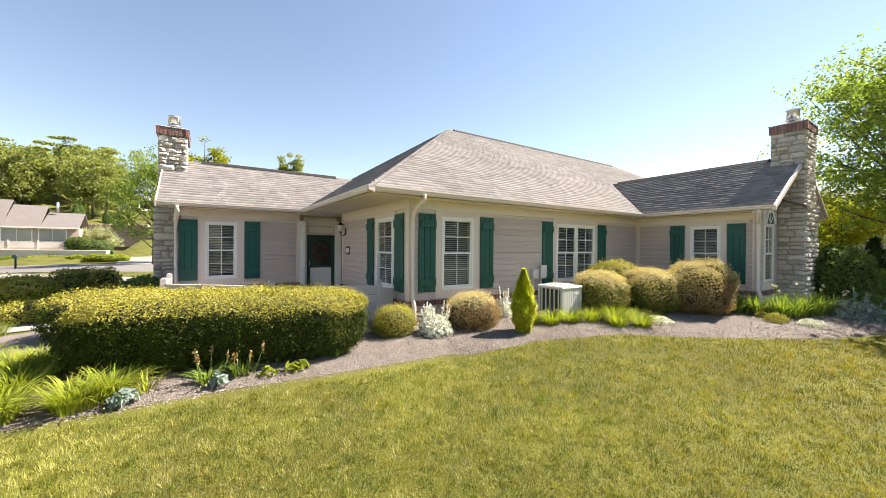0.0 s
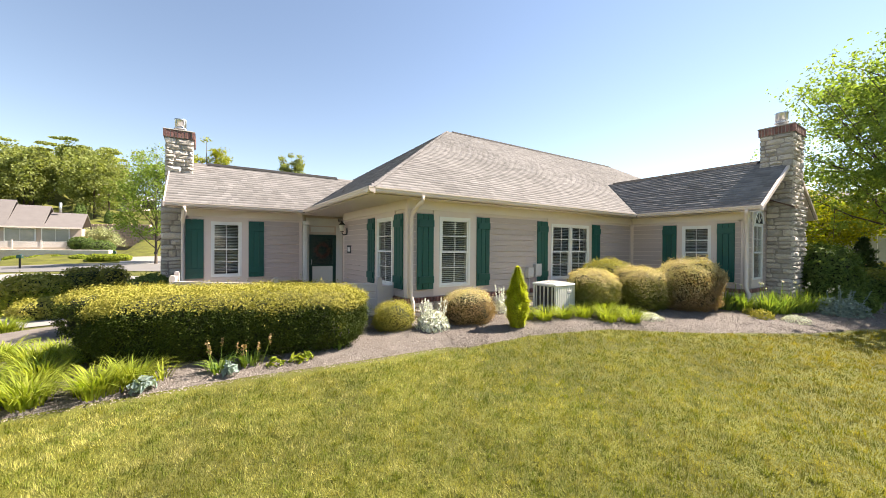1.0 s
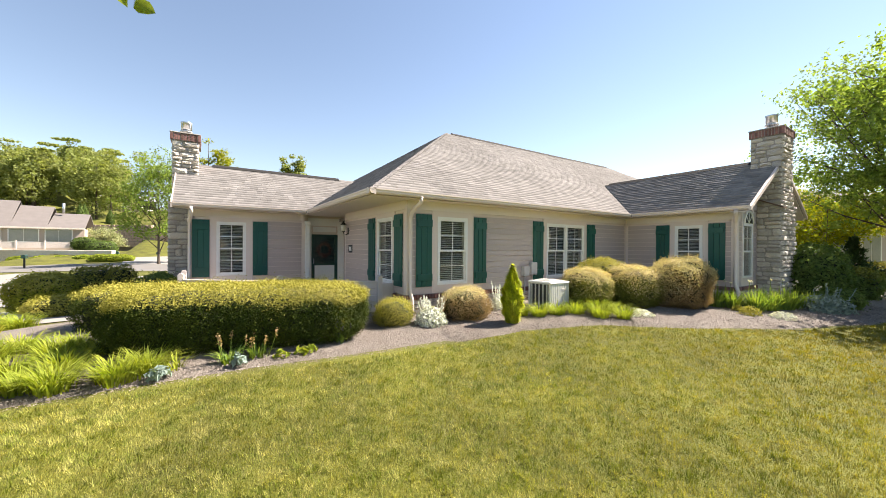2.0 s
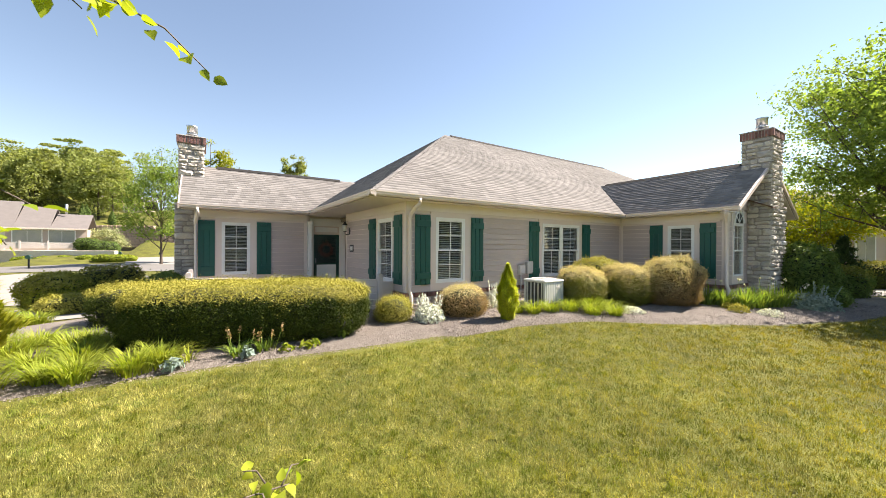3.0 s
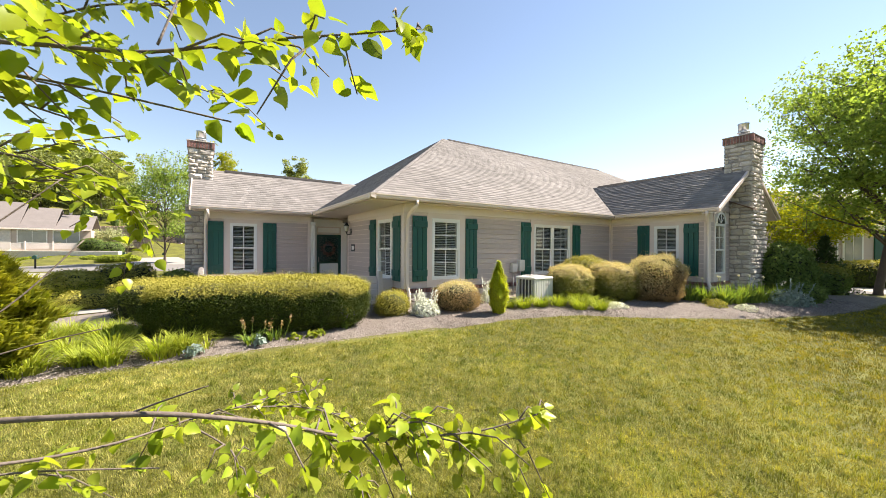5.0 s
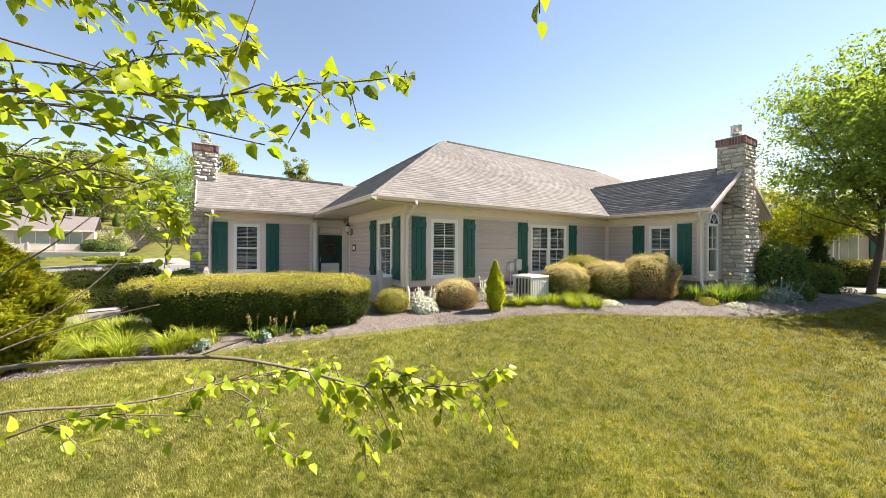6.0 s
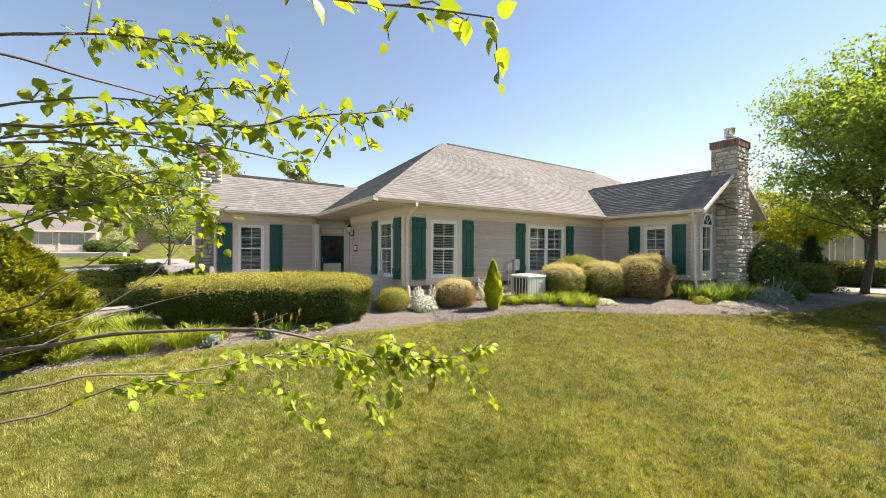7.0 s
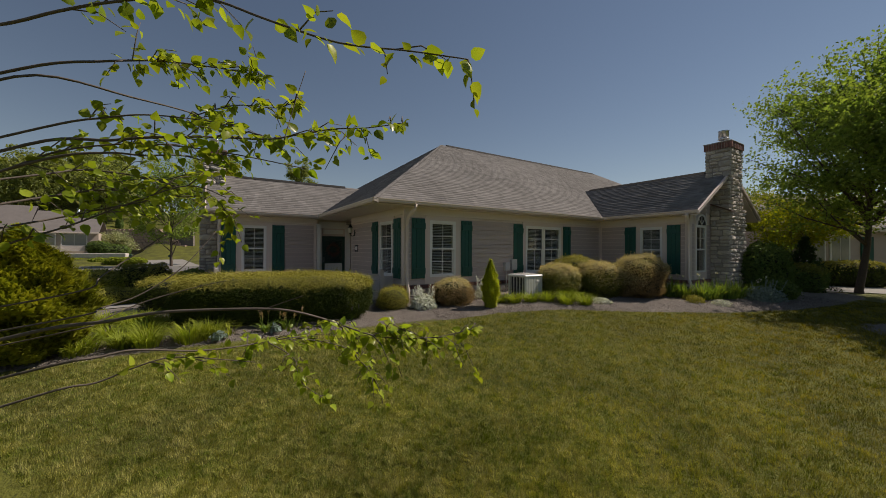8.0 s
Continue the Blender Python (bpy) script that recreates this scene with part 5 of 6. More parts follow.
def grown(x, y, h, r, clear, nlimb, nleaf, leaf, size, label, seed, trunk=0.16, squat=1.0, name="tree", group="", lean=(0, 0), flat_tufts=0.45, tuft=0.75):
    """A broadleaf tree: a tapered trunk, rising limbs that fork, and tufts of leaves round the twigs."""
    rng = np.random.default_rng(seed)
    fork = np.array([lean[0] * 0.4, lean[1] * 0.4, clear])
    top = np.array([lean[0], lean[1], h * 0.93])
    limbs = [[(0, 0, -0.2, trunk * 1.5), (0, 0, 0.15, trunk * 1.1), tuple(fork) + (trunk * 0.8,), tuple(fork * 0.45 + top * 0.55) + (trunk * 0.45,), tuple(top) + (0.015,)]]
    tips = [top, fork * 0.3 + top * 0.7]
    cz, hz = (clear + h) / 2, (h - clear) / 2
    for k in range(nlimb):
        f = rng.uniform(0.0, 0.75)
        o = fork * (1 - f) + top * f
        a = k * 2.399 + rng.uniform(-0.3, 0.3)
        zt = o[2] + (h - o[2]) * rng.uniform(0.12, 0.75)
        env = r * math.sqrt(max(0.05, 1 - ((zt - cz) / (hz * 1.06)) ** 2))
        ln = env * rng.uniform(0.75, 1.05)
        e = np.array([math.cos(a) * ln + lean[0] * 0.7, math.sin(a) * ln + lean[1] * 0.7, zt])
        m = o * 0.5 + e * 0.5 + np.array([0, 0, -0.06 * ln])
        r0 = trunk * 0.42 * (1 - f * 0.5)
        limbs.append([tuple(o) + (r0,), tuple(m) + (r0 * 0.55,), tuple(e) + (0.008,)])
        for s in (0.45, 0.65, 0.82, 1.0):
            tips.append(o * (1 - s) ** 2 + m * 2 * s * (1 - s) + e * s ** 2)
        for q in range(3):
            b = m * (1 - q * 0.25) + e * q * 0.25
            t = b + rng.normal(size=3) * r * np.array([0.24, 0.24, 0.15])
            limbs.append([tuple(b) + (r0 * 0.3,), tuple(t) + (0.006,)])
            tips += [t, (b + t) / 2]
    tips = np.array(tips)

    def leaves(g):
        c = tips[g.integers(0, len(tips), nleaf)]
        # smaller sprays round each tip leave gaps between them
        sub = c + np.clip(g.normal(size=c.shape), -1.7, 1.7) * r * 0.12 * np.array([1, 1, flat_tufts * 1.3])
        cell = np.floor(sub / (r * 0.09))
        h3 = np.sin(cell @ np.array([12.9898, 78.233, 37.719])) * 43758.5453
        keep = (h3 - np.floor(h3)) < tuft
        return sub[keep]
    return tree(name, x, y, limbs, leaves, leaf, size, label, seed, group)


def at_far(depth, px):
    """Plan place of something seen far off: depth ahead of the first view and how far to the side."""
    lat = (px - 784) / 637.0 * depth
    return (-0.28 + 0.552 * depth + 0.834 * lat, -0.25 + 0.834 * depth - 0.552 * lat)


grown(22.2, 1.0, 11.3, 4.3, 2.0, 60, 105000, "maple", 0.14, "spreading green shade tree with a leaning trunk", 201, 0.13, lean=(0.7, -0.5), tuft=0.45, flat_tufts=0.36)
grown(26.5, 4.2, 5.4, 3.0, 1.3, 20, 26000, "golden_tree", 0.12, "golden green tree behind the shade tree", 202, 0.14)
grown(18.2, -2.4, 9.3, 3.2, 3.0, 34, 60000, "maple", 0.15, "green tree that shades the lawn's far side", 207, 0.12)
x, y = at_far(38, 272)
grown(x, y, 13.2, 3.7, 0.9, 34, 24000, "maple", 0.2, "airy young green tree across the drive", 203, 0.14, tuft=0.6)
x, y = at_far(44, 362)
grown(x, y, 15.8, 3.0, 3.5, 22, 18000, "golden_tree", 0.24, "golden green tree behind the chimney", 204, 0.16)
x, y = at_far(60, 514)
grown(x, y, 17.6, 2.6, 4.0, 22, 22000, "forest", 0.26, "round green tree behind the roof", 205, 0.2, tuft=0.9)
x, y = at_far(54, 176)
grown(x, y, 4.6, 2.2, 0.5, 26, 16000, "dogwood", 0.17, "dogwood with creamy blossom beside the wall", 206, 0.1)

# the young tree whose boughs hang before the walk
def bough_tree():
    rng = np.random.default_rng(301)
    X, Y = -1.95, -0.15
    root = empty("young_tree", X, Y, gz(X, Y), "young tree with thin drooping boughs of bright green leaves", "tree")
    o = np.array([X, Y, gz(X, Y)])
    def tube(name, pts, r0, r1):
        pts = np.array(pts, float)
        # smooth the bough
        t = np.linspace(0, len(pts) - 1, 5 * (len(pts) - 1) + 1)
        fine = []
        for v in t:
            i = min(int(v), len(pts) - 2)
            f = v - i
            p0, p1, p2, p3 = pts[max(i - 1, 0)], pts[i], pts[i + 1], pts[min(i + 2, len(pts) - 1)]
            fine.append(0.5 * ((2 * p1) + (p2 - p0) * f + (2 * p0 - 5 * p1 + 4 * p2 - p3) * f ** 2 + (3 * p1 - p0 - 3 * p2 + p3) * f ** 3))
        fine = np.array(fine)
        bm = bmesh.new()
        rad = np.linspace(r0, r1, len(fine))
        add_tube(bm, [tuple(p - o) for p in fine], list(rad), 7)
        part(name, bm, M["twig"], root)
        return fine
    tube("trunk", [(X, Y, gz(X, Y) - 0.1), (X + 0.02, Y, 1.0), (X - 0.03, Y - 0.02, 2.2), (X + 0.03, Y, 3.6)], 0.045, 0.018)
    # courses of each bough, its girth at both ends, where its leaves begin and how thick they stand
    boughs = [
        ([(-1.62, -0.38, 1.53), (-1.43, -0.50, 1.56), (-1.29, -0.59, 1.59), (-1.14, -0.67, 1.60), (-0.93, -0.77, 1.60), (-0.82, -0.80, 1.58), (-0.69, -0.80, 1.53), (-0.53, -0.81, 1.46), (-0.39, -0.82, 1.43), (-0.24, -0.88, 1.43), (-0.10, -0.94, 1.46)], 0.00744, 0.0018, 0.62, 1.15),
        ([(-0.69, -0.80, 1.53), (-0.61, -0.74, 1.46), (-0.55, -0.65, 1.34), (-0.48, -0.61, 1.26), (-0.44, -0.60, 1.20)], 0.0028, 0.0018, 0.25, 0.8),
        ([(-0.53, -0.81, 1.46), (-0.46, -0.81, 1.47), (-0.36, -0.83, 1.46), (-0.26, -0.87, 1.39)], 0.0028, 0.0018, 0.2, 1),
        ([(-1.59, -0.34, 1.39), (-1.48, -0.35, 1.40), (-1.37, -0.34, 1.41), (-1.17, -0.31, 1.37), (-1.02, -0.29, 1.36), (-0.87, -0.21, 1.35), (-0.74, -0.19, 1.35), (-0.58, -0.10, 1.33), (-0.43, -0.05, 1.30)], 0.00558, 0.0018, 0.45, 0.8),
        ([(-0.74, -0.19, 1.35), (-0.53, -0.13, 1.28), (-0.38, -0.13, 1.21), (-0.32, -0.21, 1.15)], 0.0028, 0.0018, 0.1, 0.9),
        ([(-0.87, -0.27, 1.36), (-0.76, -0.34, 1.28), (-0.72, -0.33, 1.15), (-0.62, -0.37, 1.06)], 0.0028, 0.0018, 0.3, 0.9),
        ([(-1.62, -0.26, 1.27), (-1.50, -0.27, 1.28), (-1.39, -0.28, 1.32), (-1.28, -0.30, 1.35), (-1.17, -0.31, 1.34), (-0.93, -0.35, 1.29)], 0.00496, 0.0018, 0.45, 0.4),
        ([(-1.62, -0.37, 2.22), (-1.43, -0.50, 2.22), (-1.31, -0.58, 2.23), (-1.19, -0.63, 2.24), (-1.06, -0.67, 2.25), (-0.93, -0.73, 2.25), (-0.82, -0.76, 2.28), (-0.70, -0.81, 2.31), (-0.59, -0.90, 2.31), (-0.46, -0.95, 2.34)], 0.0062, 0.0018, 0.22, 0.9),
        ([(-1.59, -0.46, 2.14), (-1.43, -0.52, 2.17), (-1.32, -0.55, 2.17), (-1.20, -0.53, 2.19), (-1.06, -0.53, 2.16)], 0.00558, 0.0018, 0.5, 0.3),
        ([(-1.65, -0.30, 2.52), (-1.48, -0.35, 2.56), (-1.36, -0.37, 2.59), (-1.26, -0.38, 2.61), (-1.08, -0.43, 2.61), (-0.94, -0.50, 2.59)], 0.0062, 0.0018, 0.42, 1.76),
        ([(-1.67, -0.29, 2.48), (-1.40, -0.23, 2.48), (-1.21, -0.10, 2.50), (-1.05, -0.03, 2.48), (-0.78, -0.04, 2.45)], 0.00558, 0.0018, 0.62, 1.35),
        ([(-1.18, -0.37, 2.40), (-1.03, -0.46, 2.45), (-0.89, -0.61, 2.42), (-0.83, -0.72, 2.42)], 0.0028, 0.0018, 0.1, 1.22),
        ([(-1.71, -0.02, 2.05), (-1.60, 0.03, 2.09), (-1.47, 0.06, 2.12), (-1.30, 0.07, 2.14), (-1.11, 0.01, 2.11), (-1.02, 0.01, 1.99)], 0.00558, 0.0018, 0.15, 1.35),
        ([(-1.71, -0.02, 2.15), (-1.60, 0.03, 2.19), (-1.45, -0.01, 2.18), (-1.33, 0.03, 2.17), (-1.19, -0.00, 2.22), (-1.03, -0.11, 2.24)], 0.00496, 0.0018, 0.2, 0.8),
        ([(-1.74, 0.12, 1.96), (-1.52, 0.04, 2.02), (-1.37, 0.00, 2.06), (-1.21, 0.01, 2.10), (-1.07, 0.04, 2.07), (-1.04, 0.08, 1.96)], 0.00496, 0.0018, 0.2, 0.8),
        ([(-1.58, -0.40, 2.28), (-1.46, -0.42, 2.32), (-1.33, -0.45, 2.35), (-1.16, -0.50, 2.35), (-1.02, -0.53, 2.34)], 0.00496, 0.0018, 0.3, 0.7),
        ([(-1.96, -0.22, 2.58), (-1.69, -0.49, 2.56), (-1.52, -0.66, 2.57), (-1.36, -0.80, 2.58), (-1.15, -0.98, 2.57), (-0.97, -1.13, 2.48), (-0.81, -1.25, 2.41), (-0.65, -1.37, 2.38), (-0.52, -1.47, 2.35)], 0.0062, 0.0018, 0.35, 0.75),
        ([(-1.96, -0.17, 1.71), (-1.75, -0.31, 1.83), (-1.56, -0.37, 1.91), (-1.38, -0.43, 2.00), (-1.19, -0.49, 2.08), (-1.06, -0.52, 2.04)], 0.00496, 0.0018, 0.3, 0.8),
        ([(-1.86, -0.35, 2.04), (-1.73, -0.38, 2.09), (-1.56, -0.43, 2.18), (-1.31, -0.53, 2.22), (-1.06, -0.63, 2.20), (-0.78, -0.70, 2.16)], 0.00496, 0.0018, 0.4, 0.8),
        ([(-1.53, -0.37, 1.52), (-1.48, -0.35, 1.54), (-1.35, -0.31, 1.60), (-1.18, -0.30, 1.65), (-1.05, -0.33, 1.68)], 0.0031, 0.0015, 2, 0),
        ([(-1.51, -0.45, 1.58), (-1.46, -0.42, 1.60), (-1.35, -0.38, 1.64), (-1.21, -0.35, 1.75), (-1.09, -0.30, 1.91)], 0.00372, 0.0015, 2, 0),
        ([(-1.51, -0.45, 1.67), (-1.46, -0.42, 1.72), (-1.36, -0.37, 1.81), (-1.26, -0.37, 1.90), (-1.12, -0.34, 2.06)], 0.00372, 0.0015, 2, 0),
        ([(-0.96, -0.75, 1.59), (-0.89, -0.79, 1.62), (-0.82, -0.84, 1.65)], 0.0021, 0.0012, 2, 0),
        ([(-0.89, -0.85, 2.22), (-0.85, -0.82, 2.37), (-0.81, -0.82, 2.51)], 0.0021, 0.0012, 2, 0),
    ]
    A, D, S = [], [], []
    for pts, r0, r1, start, dense in boughs:
        line = tube("bough", ([(X, Y, min(max(0.7, pts[0][2] - 0.1), 3.3))] if r0 > 0.003 else []) + pts, r0, r1)
        n = len(line)
        for k in range(int(n * start), n):
            d = line[min(k + 1, n - 1)] - line[k - 1]
            d = d / np.linalg.norm(d)
            for _ in range(2 if k < n - 3 else 4):
                if rng.random() < 0.8 * dense:
                    side = rng.normal(size=3) * 0.6 + d * 0.5
                    side = side / np.linalg.norm(side)
                    A.append(line[k]), D.append(side), S.append(rng.uniform(0.026, 0.05))
            if rng.random() < 0.6 * dense:
                # side twig with its own leaves
                side = rng.normal(size=3) * np.array([0.7, 0.7, 0.5]) + d * 0.8
                side = side / np.linalg.norm(side)
                ln = rng.uniform(0.07, 0.2) if r0 > 0.003 else rng.uniform(0.05, 0.12)
                e = line[k] + side * ln + np.array([0, 0, -0.03])
                tw = [line[k], line[k] + side * ln * 0.5 + np.array([0, 0, 0.01]), e]
                bm = bmesh.new()
                add_tube(bm, [tuple(p - o) for p in tw], [0.0025, 0.002, 0.0012], 5)
                part("twig", bm, M["twig"], root)
                for f in np.linspace(0.2, 1, int(3 + ln * 22)):
                    p = line[k] * (1 - f) + e * f
                    v = rng.normal(size=3) * 0.7 + side * 0.6
                    v = v / np.linalg.norm(v)
                    A.append(p), D.append(v), S.append(rng.uniform(0.024, 0.046))
    A, D, S = np.array(A) - o, np.array(D), np.array(S)
    # broad pointed leaves on short stalks, folded a little along the midrib
    n = len(A)
    D = unit(D + np.array([0, 0, -0.35]))
    up = unit(rng.normal(size=(n, 3)) * 0.6 + np.array([0, 0, 1.0]))
    side = unit(np.cross(D, up))
    nrm = np.cross(side, D)
    base = A + D * 0.012
    s = S[:, None]
    rows = [base, base + side * s * 0.34 + D * s * 0.12 + nrm * s * 0.09, base + side * s * 0.42 + D * s * 0.42 + nrm * s * 0.10, base + side * s * 0.24 + D * s * 0.78 + nrm * s * 0.04,
            base + D * s * 1.12 - nrm * s * 0.12, base - side * s * 0.24 + D * s * 0.78 + nrm * s * 0.04, base - side * s * 0.42 + D * s * 0.42 + nrm * s * 0.10,
            base - side * s * 0.34 + D * s * 0.12 + nrm * s * 0.09, base + D * s * 0.5]
    co = np.stack(rows, 1).reshape(-1, 3)
    i = np.arange(n)[:, None] * 9
    tri = np.concatenate([i + np.array([[k, (k + 1) % 8, 8]]) for k in range(8)])
    me = quick("leaves", co, tri, M["birch"])
    for p in me.polygons:
        p.use_smooth = True
    part("leaves", me, None, root)


bough_tree()

# ---------------------------------------------------------------- across the street
def sheet(name, corners, lift, material, label, category):
    """A paved sheet over the ground between four corners given in plan."""
    n = 26
    a, b, c, d = (np.array(p, float) for p in corners)
    U, V = np.meshgrid(np.linspace(0, 1, n), np.linspace(0, 1, n), indexing="ij")
    P = (a * (1 - U)[..., None] + b * U[..., None]) * (1 - V)[..., None] + (d * (1 - U)[..., None] + c * U[..., None]) * V[..., None]
    Z = ground_z(P[..., 0], P[..., 1]) + lift
    i = (np.arange(n - 1)[:, None] * n + np.arange(n - 1)[None, :]).ravel()
    me = quick(name, np.concatenate([P, Z[..., None]], -1).reshape(-1, 3), np.stack([i, i + n, i + n + 1, i + 1], 1), M[material])
    return tagged(new(name, me), label, category, kind="structure")


sheet("driveway", ((-20, 18.5), (-2.4, 15.6), (-1.0, 26), (-12, 38)), 0.03, "concrete", "pale concrete drive in the sun", "driveway")
sheet("road", (at_far(27, -60), at_far(27, 330), at_far(37, 330), at_far(43, -60)), 0.035, "asphalt", "grey asphalt street dappled with tree shade", "road")
sheet("driveway", (at_far(37.5, 205), at_far(37.5, 330), at_far(70, 300), at_far(66, 215)), 0.04, "concrete", "pale concrete drive across the street", "driveway")
sheet("walkway", ((-6.0, 9.0), (-2.6, 10.0), (-2.2, 15.7), (-5.0, 16.2)), 0.02, "concrete", "concrete walk from the porch to the drive", "walkway")
sheet("walkway", ((19.5, 2.9), (30, -4.5), (32, -3.0), (21.5, 4.4)), 0.03, "concrete", "pale concrete walk behind the tree", "walkway")
disc = np.array([[10.9 + 1.3 * math.cos(a) * q, -1.9 + 1.3 * math.sin(a) * q] for q in (0.02, 0.5, 1.0) for a in np.linspace(0, 2 * math.pi, 24, endpoint=False)])
fs = [(k * 24 + j, k * 24 + (j + 1) % 24, (k + 1) * 24 + (j + 1) % 24, (k + 1) * 24 + j) for k in range(2) for j in range(24)]
tagged(new("mulch_ring", quick("mulch_ring", np.column_stack([disc, ground_z(disc[:, 0], disc[:, 1]) + np.repeat((0.06, 0.05, 0.0), 24)]), fs, M["mulch"])), "round mulch ring in the lawn", "mulch bed", kind="structure")

YAW = -33.5


def far_place(depth, px, z):
    x, y = at_far(depth, px)
    return Matrix.Translation((x, y, z)) @ Matrix.Rotation(radians(YAW), 4, "Z")


def far_window(w, h, parent, m, name="window"):
    ob = part(name, box(-w / 2 - 0.08, w / 2 + 0.08, -0.06, 0.02, -0.08, h + 0.08, 0.01), M["white"], parent, "white framed window", at=m)
    for k in (0, 1):
        p = part("pane", box(-w / 2 + k * w / 2 + 0.02, k * w / 2 - 0.02, -0.075, -0.062, 0, h), M["farglass"], ob)
    return ob


M["farglass"] = mat("far_window_glass", (0.28, 0.29, 0.27), (0.40, 0.39, 0.36), 0.1, 2, 20, 0.0, spec=0.8)


def gable_roof(x0, x1, y0, y1, z0, zr, parent, material="shingle"):
    yr = (y0 + y1) / 2
    bm = bmesh.new()
    add_prism(bm, [(y0 - 0.4, z0 - 0.12), (y0 - 0.4, z0), (yr, zr), (y1 + 0.4, z0), (y1 + 0.4, z0 - 0.12), (yr, zr - 0.15)], x0 - 0.3, x1 + 0.3, "x")
    return part("roof", bm, M[material], parent, "grey-brown shingle roof")


M["farroof"] = mat("far_shingle", (0.15, 0.135, 0.13), (0.10, 0.09, 0.088), 0.95, 1.5, 30, 0.3)
M["farwall"] = mat("beige_siding", (0.45, 0.37, 0.31), (0.40, 0.33, 0.28), 0.8, 1, 30, 0.1)
# house across the street, low on a stone terrace
nh = empty("house_across", 0, 0, 0, "beige one-storey house across the street with a grey roof", "house")
nh.matrix_basis = far_place(50, 140, 1.55) @ Matrix.Rotation(radians(38), 4, "Z")
part("wall", box(-30, 0, 0, 9, -1.5, 2.65), M["farwall"], nh)
gable_roof(-30, -7.2, 0, 9, 2.75, 6.5, nh, "farroof")
gable_roof(-6.6, -3.9, 0, 9, 2.745, 5.9, nh, "farroof")
gable_roof(-3.3, -0.2, 0, 9, 2.74, 5.0, nh, "farroof")
part("fascia", box(-30.2, 0.1, -0.5, -0.42, 2.55, 2.75), M["trim"], nh)
for x, w in ((-2.5, 2.5), (-5.7, 2.6)):
    far_window(w, 1.6, nh, Matrix.Translation((x, 0, 0.85)))
part("garage_door", box(-12.2, -9.6, -0.08, 0.02, 0.7, 2.35, 0.02), M["green"], nh, "dark green door panel")
part("stone_pier", box(-9.4, -7.6, -0.12, 0.02, -0.3, 2.6, 0.02), M["stone"], nh)
part("chimney_pipe", add_tube(bmesh.new(), [(-2.6, 3.6, 5.0), (-2.6, 3.6, 6.4)], 0.16, 8), M["metal"], nh)
for k in range(14):
    part("fence_board", box(-16.0 + 0.0, -0.9, -2.2, -2.16, 0.02 + k * 0.075, 0.085 + k * 0.075), M["fencepaint"], nh) if k < 10 else None
for k in range(7):
    part("fence_post", box(-16 + k * 2.5, -15.85 + k * 2.5, -2.27, -2.15, -0.2, 1.0), M["fencepaint"], nh)
tw = thing("terrace_wall", box(-34, 3.0, -0.3, 0.3, -0.6, 1.25, 0.05), M["stone"], "low pale stone terrace wall along the street", "wall", kind="structure")
tw.matrix_basis = far_place(45.3, 150, 0.05)
for i, px in enumerate((20, 62, 98, 136, 168, 190)):
    x, y = at_far(44.2, px)
    shrub("shrub", x, y, 2.0, 1.4, 0.9, "lily", 1500, 0.2, "low bright green plant along the terrace wall", "shrub", 2.0, 0.2, 400 + i, group="plants along the terrace")
for i, (px, d, w, h, lf, lab) in enumerate(((112, 50, 2.3, 2.0, "hedge", "clipped golden shrub beside the house across the street"), (140, 48.5, 2.6, 1.7, "dark", "dark shrub beside the house across the street"), (172, 48.5, 3.2, 1.9, "dark", "dark green shrub under the dogwood"), (205, 45, 2.6, 0.8, "lily", "low green bed by the drive"))):
    x, y = at_far(d, px)
    shrub("shrub", x, y, w, w * 0.8, h, lf, 3500, 0.16, lab, "shrub", 2.4, 0.12, 420 + i)
x, y = at_far(50, 147)
shrub("red_shrub", x, y, 1.9, 1.6, 1.6, "red", 2600, 0.16, "bright red flowering azalea beside the house", "shrub", 2.0, 0.2, 431)
for px, d, lab in ((28, 33, "dark green mailbox on a post by the street"), (272, 42, "black mailbox on a post by the drive"), (199, 45, "black mailbox on a post across the street")):
    x, y = at_far(d, px)
    mb = empty("mailbox", x, y, gz(x, y), lab, "mailbox")
    part("post", box(-0.06, 0.06, -0.06, 0.06, -0.1, 1.0, 0.01), M["black"], mb)
    bm = bmesh.new()
    prof_m = [(-0.16, 0.95)] + [(0.16 * math.cos(a), 1.13 + 0.16 * math.sin(a)) for a in (math.pi - math.pi * k / 8 for k in range(9))] + [(0.16, 0.95)]
    add_prism(bm, prof_m, -0.3, 0.3, "y")
    part("box", bm, M["darkgreen"], mb)
    part("flag", box(0.165, 0.175, -0.1, 0.05, 1.1, 1.2), M["brick"], mb)

# block retaining wall on the slope, each block set back from the one below
rw = empty("retaining_wall", 0, 0, 0, "tan concrete block retaining wall on the slope", "wall", kind="structure")
rw.matrix_basis = far_place(74, 150, 1.6)
blk = as_mesh("block", box(-0.42, 0.42, -0.35, 0.35, -0.26, 0.26, 0.03), M["block"])
for row in range(8):
    n = 24 - row
    for k in range(n):
        part("block", blk, None, rw, at=Matrix.Translation((-4 + (k + 0.5 * (row % 2)) * 0.98, 0.12 * row, 0.3 + row * 0.58)))
part("backing", box(-4.4, 19.5, 0.7, 1.3, -0.8, 4.0), M["mulch"], rw)

